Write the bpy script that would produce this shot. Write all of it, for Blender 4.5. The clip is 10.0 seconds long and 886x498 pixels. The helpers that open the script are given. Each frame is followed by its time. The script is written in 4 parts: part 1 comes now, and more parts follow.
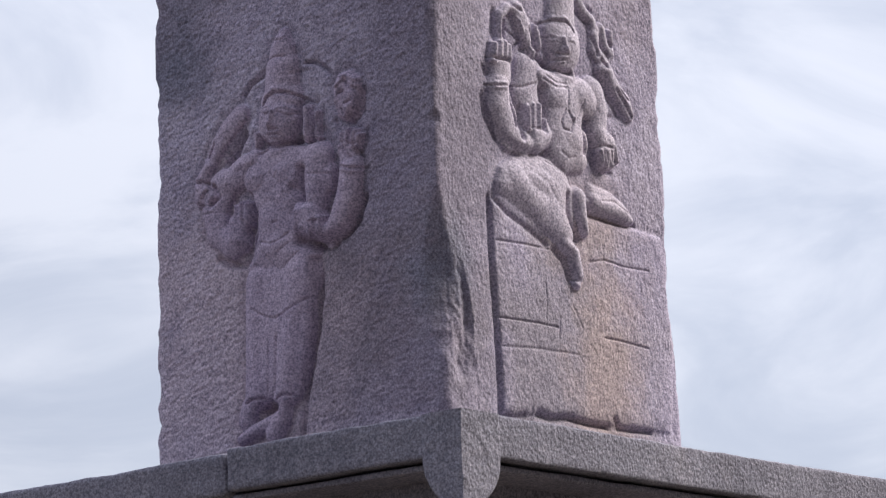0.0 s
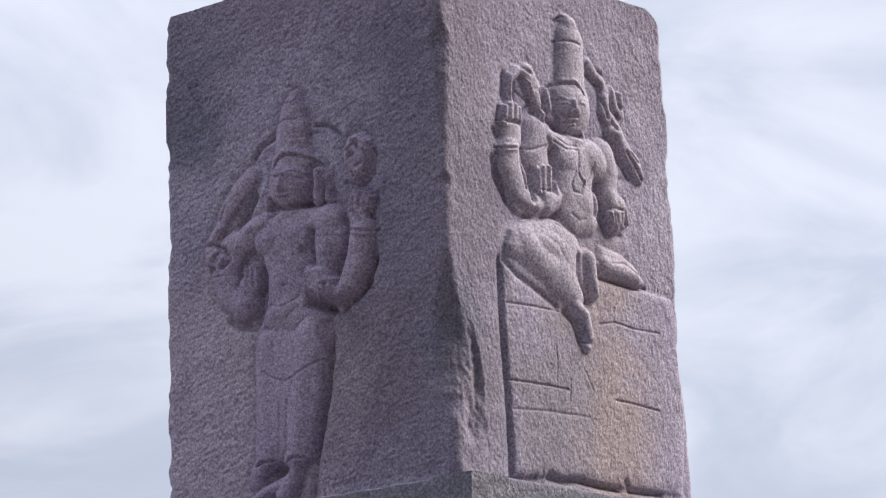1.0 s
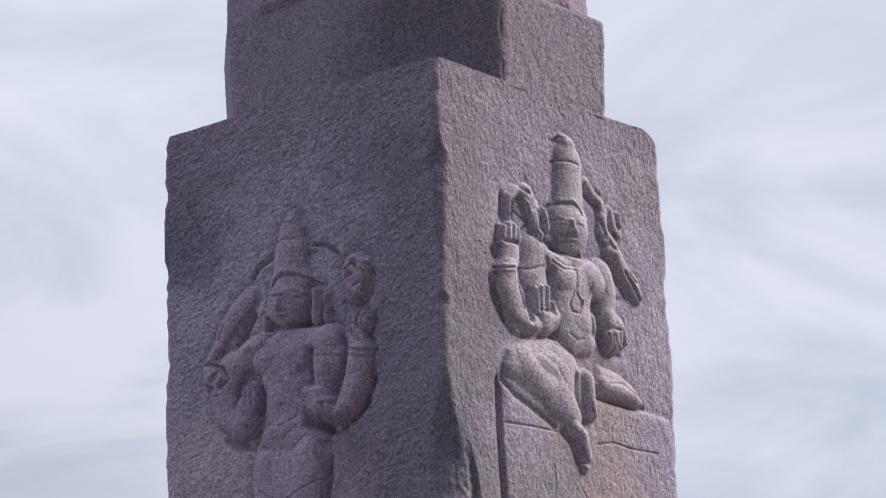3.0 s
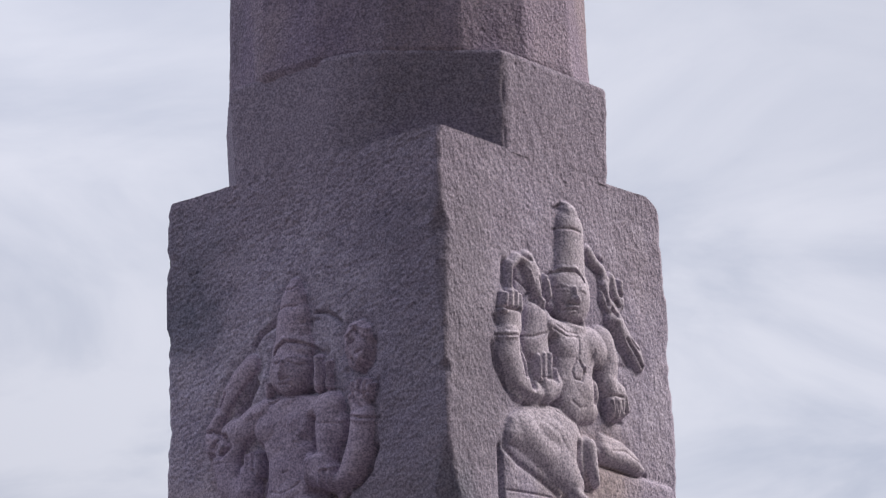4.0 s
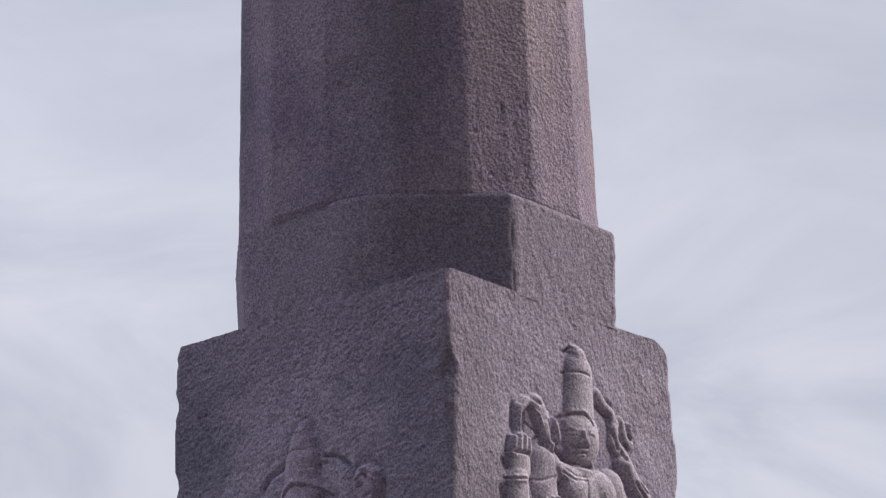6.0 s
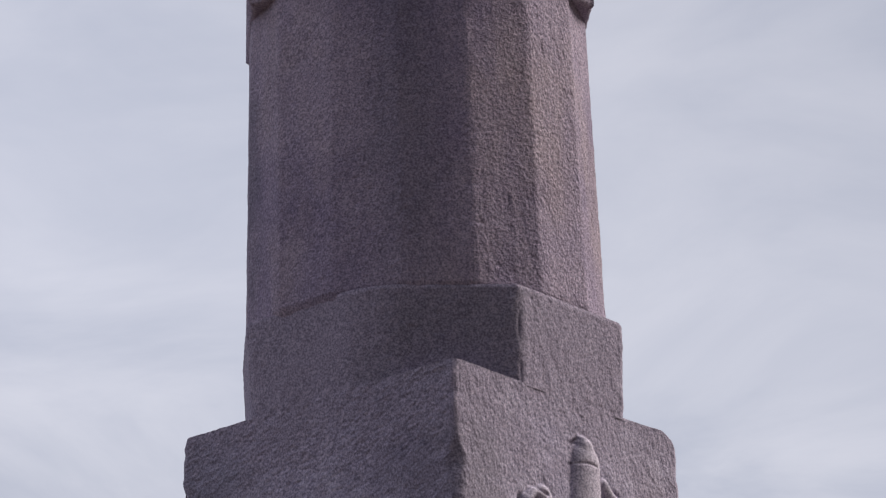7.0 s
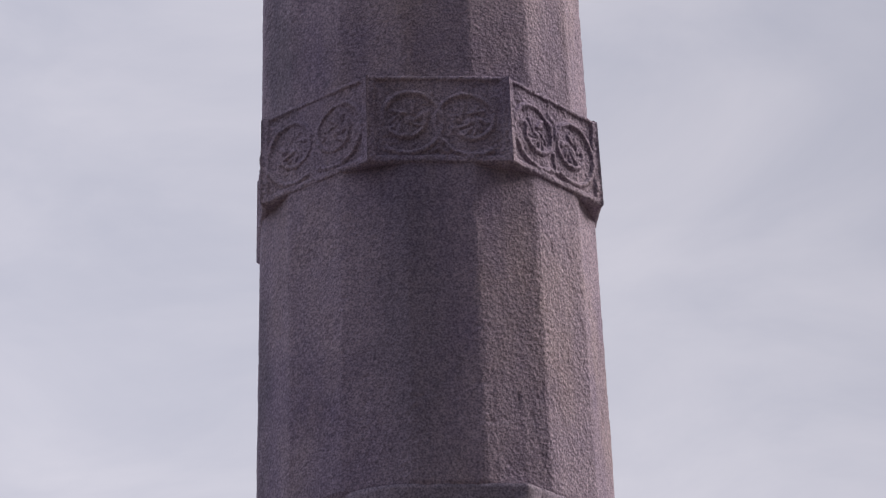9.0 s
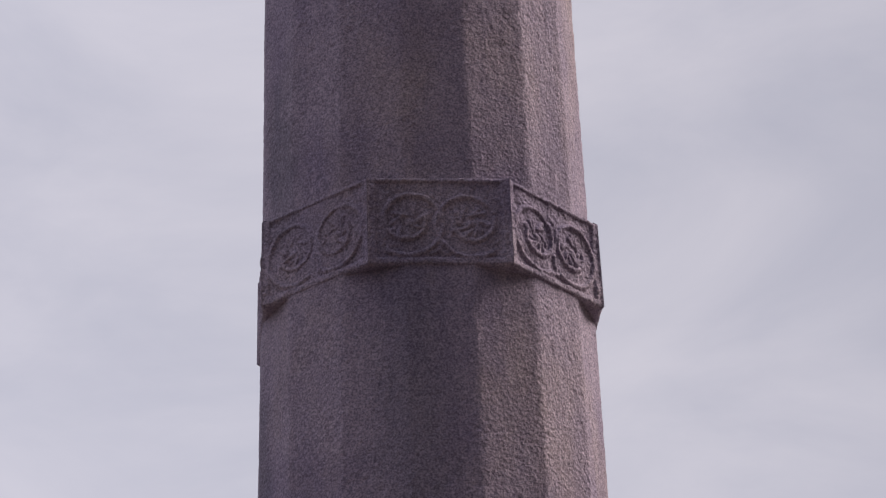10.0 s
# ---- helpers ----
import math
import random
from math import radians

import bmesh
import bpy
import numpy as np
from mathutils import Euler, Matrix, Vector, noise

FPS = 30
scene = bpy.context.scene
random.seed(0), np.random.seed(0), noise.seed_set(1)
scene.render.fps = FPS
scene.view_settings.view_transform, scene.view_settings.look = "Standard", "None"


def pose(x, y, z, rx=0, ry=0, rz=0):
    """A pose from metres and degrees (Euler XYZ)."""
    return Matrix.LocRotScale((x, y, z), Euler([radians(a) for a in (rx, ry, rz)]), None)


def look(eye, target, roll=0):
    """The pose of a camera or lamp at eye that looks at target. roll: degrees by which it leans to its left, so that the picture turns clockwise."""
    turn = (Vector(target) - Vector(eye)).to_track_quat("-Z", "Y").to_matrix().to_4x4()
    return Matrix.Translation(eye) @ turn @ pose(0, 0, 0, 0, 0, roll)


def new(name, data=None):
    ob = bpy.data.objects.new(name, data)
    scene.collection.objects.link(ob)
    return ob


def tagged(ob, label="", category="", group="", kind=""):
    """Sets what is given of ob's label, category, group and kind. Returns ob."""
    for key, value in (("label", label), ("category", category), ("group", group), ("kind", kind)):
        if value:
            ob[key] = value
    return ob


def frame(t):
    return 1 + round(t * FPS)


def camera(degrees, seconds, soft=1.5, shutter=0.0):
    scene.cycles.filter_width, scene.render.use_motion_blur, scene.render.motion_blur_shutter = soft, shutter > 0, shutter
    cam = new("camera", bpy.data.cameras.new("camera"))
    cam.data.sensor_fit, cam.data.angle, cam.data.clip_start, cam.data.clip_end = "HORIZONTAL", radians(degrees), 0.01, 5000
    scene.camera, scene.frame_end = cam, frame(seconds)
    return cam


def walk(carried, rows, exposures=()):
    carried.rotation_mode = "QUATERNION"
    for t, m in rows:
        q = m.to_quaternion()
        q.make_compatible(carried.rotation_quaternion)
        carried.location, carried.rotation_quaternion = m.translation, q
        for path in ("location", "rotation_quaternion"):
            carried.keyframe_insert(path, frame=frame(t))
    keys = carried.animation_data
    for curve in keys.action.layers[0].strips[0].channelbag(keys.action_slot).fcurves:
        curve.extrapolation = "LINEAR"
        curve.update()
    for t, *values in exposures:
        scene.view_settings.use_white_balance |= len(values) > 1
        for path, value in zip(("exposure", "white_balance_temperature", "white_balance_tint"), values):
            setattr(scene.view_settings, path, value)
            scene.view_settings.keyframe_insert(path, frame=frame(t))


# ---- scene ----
# camera on a tripod, tilting up the pillar
cam = camera(15.40, 10.0, soft=1.25)
EYE = Vector((5.0618, -6.0589, 1.6))
ROWS = [  # seconds, heading, tilt, roll in degrees
    (0.0, 129.361, 12.485, -2.11),
    (0.5, 129.450, 13.055, -2.15),
    (1.0, 129.506, 13.585, -2.16),
    (1.5, 129.474, 14.036, -2.16),
    (2.0, 129.420, 14.590, -2.15),
    (3.5, 129.391, 16.250, -2.11),
    (4.0, 129.389, 16.854, -2.13),
    (4.5, 129.447, 17.371, -2.12),
    (5.0, 129.487, 17.964, -2.11),
    (6.5, 129.466, 20.138, -2.04),
    (7.0, 129.532, 20.953, -2.06),
    (7.5, 129.613, 21.793, -2.10),
    (8.0, 129.653, 22.654, -2.12),
    (8.5, 129.639, 23.589, -2.09),
    (9.0, 129.589, 24.436, -2.10),
    (9.5, 129.541, 25.237, -2.12),
    (10.0, 129.527, 26.219, -2.11),
]


def aim(heading, tilt, roll):
    h, p = radians(heading), radians(tilt)
    way = Vector((math.cos(h) * math.cos(p), math.sin(h) * math.cos(p), math.sin(p)))
    return look(EYE, EYE + way * 8, roll)


walk(cam, [(t, aim(h, p, r)) for t, h, p, r in ROWS],
     exposures=[(0.0, 0.32, 6500, 9), (2.0, 0.20, 6450, 9), (4.5, 0.0, 6650, 11), (7.0, -0.12, 6640, 11), (10.0, -0.16, 6950, 16)])

# ---- light: bright overcast, a veiled sun to the side of the pillar ----
SUN_AZ, SUN_EL = 62.0, 42.0
sun = new("sun", bpy.data.lights.new("sun", "SUN"))
sun.data.energy, sun.data.angle, sun.data.color = 5.0, radians(34), (1.0, 0.93, 0.85)
sun_way = Vector((math.cos(radians(SUN_AZ)) * math.cos(radians(SUN_EL)), math.sin(radians(SUN_AZ)) * math.cos(radians(SUN_EL)), math.sin(radians(SUN_EL))))
sun.matrix_world = look(sun_way * 40, (0, 0, 0))

world = bpy.data.worlds.new("overcast_sky")
scene.world = world
world.use_nodes = True
wn, wl = world.node_tree.nodes, world.node_tree.links
wn.clear()


def wnode(kind, **values):
    n = wn.new(kind)
    for k, v in values.items():
        n.inputs[k].default_value = v
    return n


sky = wn.new("ShaderNodeTexSky")
sky.sky_type, sky.sun_disc = "NISHITA", False
sky.sun_elevation, sky.sun_rotation = radians(SUN_EL), radians(90 - SUN_AZ)
sky.dust_density, sky.air_density = 2.0, 1.0
sky_dim = wn.new("ShaderNodeVectorMath")
sky_dim.operation = "SCALE"
sky_dim.inputs["Scale"].default_value = 0.12
wl.new(sky.outputs[0], sky_dim.inputs[0])
tc = wn.new("ShaderNodeTexCoord")
stretch = wn.new("ShaderNodeMapping")
stretch.inputs["Rotation"].default_value = (0, 0, radians(-40))
stretch.inputs["Scale"].default_value = (3.0, 3.0, 7.5)
wl.new(tc.outputs["Generated"], stretch.inputs[0])
billow = wnode("ShaderNodeTexNoise", Scale=2.3, Detail=9.0, Roughness=0.55, Distortion=0.6)
wl.new(stretch.outputs[0], billow.inputs[0])
split = wn.new("ShaderNodeSeparateXYZ")
wl.new(tc.outputs["Generated"], split.inputs[0])
# broken cloud low down, an even layer higher up
broken = wn.new("ShaderNodeMapRange")
broken.interpolation_type = "SMOOTHSTEP"
for slot, v in (("From Min", 0.20), ("From Max", 0.40), ("To Min", 1.45), ("To Max", 0.45)):
    broken.inputs[slot].default_value = v
wl.new(split.outputs[2], broken.inputs[0])
middle = wn.new("ShaderNodeMath")
middle.operation, middle.inputs[1].default_value = "SUBTRACT", 0.5
wl.new(billow.outputs[0], middle.inputs[0])
spread = wn.new("ShaderNodeMath")
spread.operation, spread.inputs[2].default_value = "MULTIPLY_ADD", 0.5
wl.new(middle.outputs[0], spread.inputs[0])
wl.new(broken.outputs[0], spread.inputs[1])
ramp = wn.new("ShaderNodeValToRGB")
ramp.color_ramp.interpolation = "EASE"
ramp.color_ramp.elements[0].position, ramp.color_ramp.elements[0].color = 0.33, (0.56, 0.605, 0.745, 1)
ramp.color_ramp.elements[1].position, ramp.color_ramp.elements[1].color = 0.70, (0.815, 0.838, 0.955, 1)
wl.new(spread.outputs[0], ramp.inputs[0])
# thinner, brighter cloud low down, denser and greyer higher up
lift = wn.new("ShaderNodeValToRGB")
lift.color_ramp.interpolation = "EASE"
for spot, level in ((0.0, 0.35), (0.13, 0.345), (0.24, 0.355), (0.34, 0.365), (0.47, 0.345), (1.0, 0.78)):
    mark = lift.color_ramp.elements.new(spot) if 0 < spot < 1 else lift.color_ramp.elements[-int(spot)]
    mark.color = (level, level, level, 1)
wl.new(split.outputs[2], lift.inputs[0])
# the bright half of the sky stands behind the pillar
toward = wn.new("ShaderNodeVectorMath")
toward.operation = "DOT_PRODUCT"
toward.inputs[1].default_value = (math.cos(radians(176)) * 0.82, math.sin(radians(176)) * 0.82, 0.57)
wl.new(tc.outputs["Generated"], toward.inputs[0])
glow = wn.new("ShaderNodeMapRange")
glow.interpolation_type = "SMOOTHSTEP"
glow.inputs["From Min"].default_value, glow.inputs["From Max"].default_value = -0.5, 0.95
glow.inputs["To Min"].default_value, glow.inputs["To Max"].default_value = 0.12, 2.72
wl.new(toward.outputs["Value"], glow.inputs[0])
# thinner cloud toward the veiled sun
sunward = wn.new("ShaderNodeVectorMath")
sunward.operation = "DOT_PRODUCT"
sunward.inputs[1].default_value = (math.cos(radians(39.5)), math.sin(radians(39.5)), 0)
wl.new(tc.outputs["Generated"], sunward.inputs[0])
thin = wn.new("ShaderNodeMapRange")
for slot, v in (("From Min", -0.15), ("From Max", 0.15), ("To Min", -0.17), ("To Max", 0.14)):
    thin.inputs[slot].default_value = v
wl.new(sunward.outputs["Value"], thin.inputs[0])
lean = wn.new("ShaderNodeMath")
lean.operation, lean.inputs[1].default_value = "SUBTRACT", 0.75
wl.new(broken.outputs[0], lean.inputs[0])
tilted = wn.new("ShaderNodeMath")
tilted.operation, tilted.inputs[2].default_value = "MULTIPLY_ADD", 1.0
wl.new(thin.outputs[0], tilted.inputs[0])
wl.new(lean.outputs[0], tilted.inputs[1])
slope = wn.new("ShaderNodeMath")
slope.operation = "MULTIPLY"
wl.new(lift.outputs[0], slope.inputs[0])
wl.new(tilted.outputs[0], slope.inputs[1])
both = wn.new("ShaderNodeMath")
both.operation = "MULTIPLY"
wl.new(slope.outputs[0], both.inputs[0])
wl.new(glow.outputs[0], both.inputs[1])
cloud = wn.new("ShaderNodeVectorMath")
cloud.operation = "SCALE"
wl.new(ramp.outputs[0], cloud.inputs[0])
wl.new(both.outputs[0], cloud.inputs["Scale"])
veil = wn.new("ShaderNodeMix")
veil.data_type = "RGBA"
veil.inputs[0].default_value = 0.90
wl.new(sky_dim.outputs[0], veil.inputs[6])
wl.new(cloud.outputs[0], veil.inputs[7])
bg = wn.new("ShaderNodeBackground")
bg.inputs[1].default_value = 1.0
wl.new(veil.outputs[2], bg.inputs[0])
wout = wn.new("ShaderNodeOutputWorld")
wl.new(bg.outputs[0], wout.inputs[0])


# ---- materials ----
def granite(name, tone, dark, warm, bump=1.0, warm_share=0.5, dark_share=0.5, stains_and_shading=()):
    """Hammer-dressed granite: mineral speckle, pitted relief, broad weather staining and warm iron staining."""
    m = bpy.data.materials.new(name)
    m.use_nodes = True
    n, l = m.node_tree.nodes, m.node_tree.links
    p = n["Principled BSDF"]
    pos = n.new("ShaderNodeTexCoord").outputs["Object"]

    def tex(scale, detail, rough, stretch_z=1.0, shift=0.0):
        mp = n.new("ShaderNodeMapping")
        mp.inputs["Scale"].default_value = (1, 1, stretch_z)
        mp.inputs["Location"].default_value = (shift, shift * 0.7, shift * 1.3)
        l.new(pos, mp.inputs[0])
        t = n.new("ShaderNodeTexNoise")
        t.inputs["Scale"].default_value, t.inputs["Detail"].default_value, t.inputs["Roughness"].default_value = scale, detail, rough
        l.new(mp.outputs[0], t.inputs[0])
        return t.outputs[0]

    def ranged(value, a, b, lo=0.0, hi=1.0):
        r = n.new("ShaderNodeMapRange")
        for k, v in (("From Min", a), ("From Max", b), ("To Min", lo), ("To Max", hi)):
            r.inputs[k].default_value = v
        l.new(value, r.inputs[0])
        return r.outputs[0]

    def mixed(fac, a, b, kind="MIX"):
        x = n.new("ShaderNodeMix")
        x.data_type, x.blend_type = "RGBA", kind
        for slot, v in ((0, fac), (6, a), (7, b)):
            if isinstance(v, (int, float, tuple)):
                x.inputs[slot].default_value = v
            else:
                l.new(v, x.inputs[slot])
        return x.outputs[2]

    colour = mixed(ranged(tex(2.3, 4, 0.6), 0.5 - 0.12 * dark_share * 2 + 0.05, 0.72, 0.0, 0.75), (*tone, 1), (*dark, 1))
    colour = mixed(ranged(tex(1.5, 5, 0.62, 0.55, 5.3), 0.62 - 0.22 * warm_share, 0.80, 0.0, 0.8), colour, (*warm, 1))
    # streaks of rain dirt
    colour = mixed(ranged(tex(9.0, 4, 0.6, 0.18, 2.1), 0.52, 0.72, 0.0, 0.35), colour, (*dark, 1))
    # placed patches with ragged outlines: staining, and shading put into the colour
    for k, (centre, size, tint, amount) in enumerate(stains_and_shading):
        mp = n.new("ShaderNodeMapping")
        mp.vector_type = "TEXTURE"
        mp.inputs["Location"].default_value, mp.inputs["Scale"].default_value = centre, size
        l.new(pos, mp.inputs[0])
        far = n.new("ShaderNodeVectorMath")
        far.operation = "LENGTH"
        l.new(mp.outputs[0], far.inputs[0])
        rag = n.new("ShaderNodeMath")
        rag.operation = "ADD"
        l.new(far.outputs["Value"], rag.inputs[0])
        l.new(ranged(tex(6.5, 5, 0.62, 1.0, 1.9 * k), 0.25, 0.75, -0.55, 0.55), rag.inputs[1])
        colour = mixed(ranged(rag.outputs[0], 1.30, 0.50, 0.0, amount), colour, (*tint, 1))
    # scattered dark specks: the shade inside small pits put into the colour
    colour = mixed(ranged(tex(34, 4, 0.72, 0.8, 6.1), 0.60, 0.72, 0.0, 0.5), colour, tuple(0.62 * v for v in dark) + (1,))
    # mineral grains
    colour = mixed(1.0, colour, mixed(ranged(tex(190, 2, 0.6), 0.34, 0.66), (0.60, 0.60, 0.64, 1), (1.38, 1.36, 1.34, 1)), "MULTIPLY")
    colour = mixed(1.0, colour, mixed(ranged(tex(70, 4, 0.7, 1.0, 3.7), 0.34, 0.66), (0.84, 0.835, 0.86, 1), (1.14, 1.14, 1.13, 1)), "MULTIPLY")
    l.new(colour, p.inputs["Base Color"])
    p.inputs["Roughness"].default_value = 0.88
    p.inputs["Specular IOR Level"].default_value = 0.25
    pits = n.new("ShaderNodeTexVoronoi")
    pits.inputs["Scale"].default_value = 92
    l.new(pos, pits.inputs[0])
    b1 = n.new("ShaderNodeBump")
    b1.inputs["Strength"].default_value, b1.inputs["Distance"].default_value = 0.55 * bump, 0.010
    l.new(tex(105, 5, 0.66), b1.inputs["Height"])
    b2 = n.new("ShaderNodeBump")
    b2.inputs["Strength"].default_value, b2.inputs["Distance"].default_value = 0.35 * bump, 0.006
    l.new(pits.outputs["Distance"], b2.inputs["Height"])
    l.new(b1.outputs[0], b2.inputs["Normal"])
    b3 = n.new("ShaderNodeBump")
    b3.inputs["Strength"].default_value, b3.inputs["Distance"].default_value = 0.40 * bump, 0.004
    l.new(tex(210, 3, 0.6, 1.0, 8.8), b3.inputs["Height"])
    l.new(b2.outputs[0], b3.inputs["Normal"])
    l.new(b3.outputs[0], p.inputs["Normal"])
    return m


DRESSED = granite("dressed_granite", (0.418, 0.380, 0.482), (0.215, 0.19, 0.29), (0.41, 0.335, 0.355), 0.47, stains_and_shading=(
    ((-0.42, -0.45, 3.92), (0.19, 0.3, 0.26), (0.165, 0.165, 0.225), 0.95),
    ((0.36, -0.45, 3.98), (0.26, 0.13, 0.20), (0.145, 0.128, 0.185), 0.8),
    # darker tone along the front edge, on both faces
    ((0.38, -0.45, 3.35), (0.26, 0.2, 0.95), (0.18, 0.158, 0.22), 0.7),
    ((0.45, -0.36, 3.55), (0.2, 0.13, 0.80), (0.25, 0.225, 0.28), 0.7),
    ((0.45, -0.41, 3.19), (0.12, 0.07, 0.13), (0.19, 0.195, 0.25), 0.8),
    ((0.10, -0.45, 3.05), (0.30, 0.2, 0.36), (0.205, 0.172, 0.20), 0.7),
    # broad darker tone toward the block's top and the eight-sided course
    ((0.1, -0.1, 4.30), (1.6, 1.6, 0.42), (0.27, 0.236, 0.31), 0.95),
    ((0.34, -0.34, 4.24), (0.22, 0.22, 0.14), (0.20, 0.182, 0.23), 0.55),
    # darkness put into the colour round the seat's foot, offsetting the strong sun
    ((0.45, -0.02, 2.92), (0.2, 0.36, 0.34), (0.23, 0.208, 0.24), 0.8),
    # reddish tone, with missing brightness also put into the colour at lower left
    ((-0.22, -0.45, 3.02), (0.34, 0.2, 0.46), (0.50, 0.415, 0.47), 0.6),
    ((0.45, 0.16, 2.98), (0.2, 0.13, 0.26), (0.42, 0.33, 0.31), 0.6),
    ((0.45, 0.05, 3.36), (0.2, 0.20, 0.14), (0.38, 0.30, 0.265), 0.45),
))
CARVED = granite("carved_granite", (0.435, 0.395, 0.475), (0.26, 0.235, 0.315), (0.43, 0.36, 0.365), 0.35, 0.6, 0.25)
# carved granite again, redder, with the left face's shade put into the tone
SHADED_RED = granite("shaded_red_granite", (0.40, 0.335, 0.43), (0.24, 0.20, 0.30), (0.37, 0.285, 0.32), 0.45, 0.7, 0.4)
SHAFT = granite("shaft_granite", (0.318, 0.266, 0.345), (0.158, 0.128, 0.222), (0.38, 0.298, 0.26), 0.9, 0.6, stains_and_shading=(
    ((-0.27, -0.36, 4.75), (0.09, 0.12, 0.33), (0.13, 0.12, 0.165), 0.6),
    # darker strip down the front sides of the shaft
    ((0.25, -0.36, 4.85), (0.10, 0.12, 0.55), (0.15, 0.135, 0.19), 0.5),
    ((-0.15, -0.42, 5.7), (0.10, 0.12, 0.25), (0.13, 0.12, 0.165), 0.6),
))
SLAB = granite("slab_granite", (0.24, 0.233, 0.285), (0.105, 0.103, 0.14), (0.26, 0.23, 0.23), 0.8, 0.2)
GROUND = granite("dusty_ground", (0.11, 0.095, 0.075), (0.07, 0.063, 0.05), (0.125, 0.095, 0.07), 0.8)

# ---- mesh helpers ----
TABLES = [np.random.RandomState(40 + k).random_sample((32, 32, 32)) for k in range(6)]


def grain(P, size, k=0):
    """Smooth value noise in -1..1 at the points P, with lumps of that size in metres (one size, or one for each axis)."""
    q = np.asarray(P) / np.asarray(size)
    i = np.floor(q).astype(int)
    w = q - i
    w = w * w * (3 - 2 * w)
    i, j = i % 32, (i + 1) % 32
    T = TABLES[k]
    out = 0
    for a, ia in ((0, i[..., 0]), (1, j[..., 0])):
        wa = w[..., 0] if a else 1 - w[..., 0]
        for b, ib in ((0, i[..., 1]), (1, j[..., 1])):
            wb = w[..., 1] if b else 1 - w[..., 1]
            for c, ic in ((0, i[..., 2]), (1, j[..., 2])):
                wc = w[..., 2] if c else 1 - w[..., 2]
                out = out + wa * wb * wc * T[ia, ib, ic]
    return out * 2 - 1


def mesh_of(name, sheets, caps=(), smooth=True):
    """One mesh out of sheets (P, keep): grids of points, with a mask of the cells to keep; caps are rings of points."""
    verts, quads, polys, start = [], [], [], 0
    for P, keep in sheets:
        nz, nu = P.shape[:2]
        idx = np.arange(nz * nu).reshape(nz, nu)
        q = np.stack([idx[:-1, :-1], idx[:-1, 1:], idx[1:, 1:], idx[1:, :-1]], -1)
        q = q[keep] if keep is not None else q.reshape(-1, 4)
        used, inv = np.unique(q, return_inverse=True)
        verts.append(P.reshape(-1, 3)[used])
        quads.append(inv.reshape(-1, 4) + start)
        start += len(used)
    for ring in caps:
        verts.append(np.asarray(ring))
        polys.append(list(range(start, start + len(ring))))
        start += len(ring)
    me = bpy.data.meshes.new(name)
    faces = np.concatenate(quads).tolist() if quads else []
    me.from_pydata(np.concatenate(verts).tolist(), [], faces + polys)
    me.polygons.foreach_set("use_smooth", [smooth] * len(me.polygons))
    me.update()
    return me


def part(name, data, material, parent, label=""):
    """A mesh or bmesh as one object under its parent."""
    if isinstance(data, bmesh.types.BMesh):
        me = bpy.data.meshes.new(name)
        data.to_mesh(me)
        data.free()
        data = me
    ob = new(name, data)
    ob.data.materials.append(material)
    ob.parent = parent
    return tagged(ob, label)


def base(name, label, category):
    return tagged(new(name), label, category)


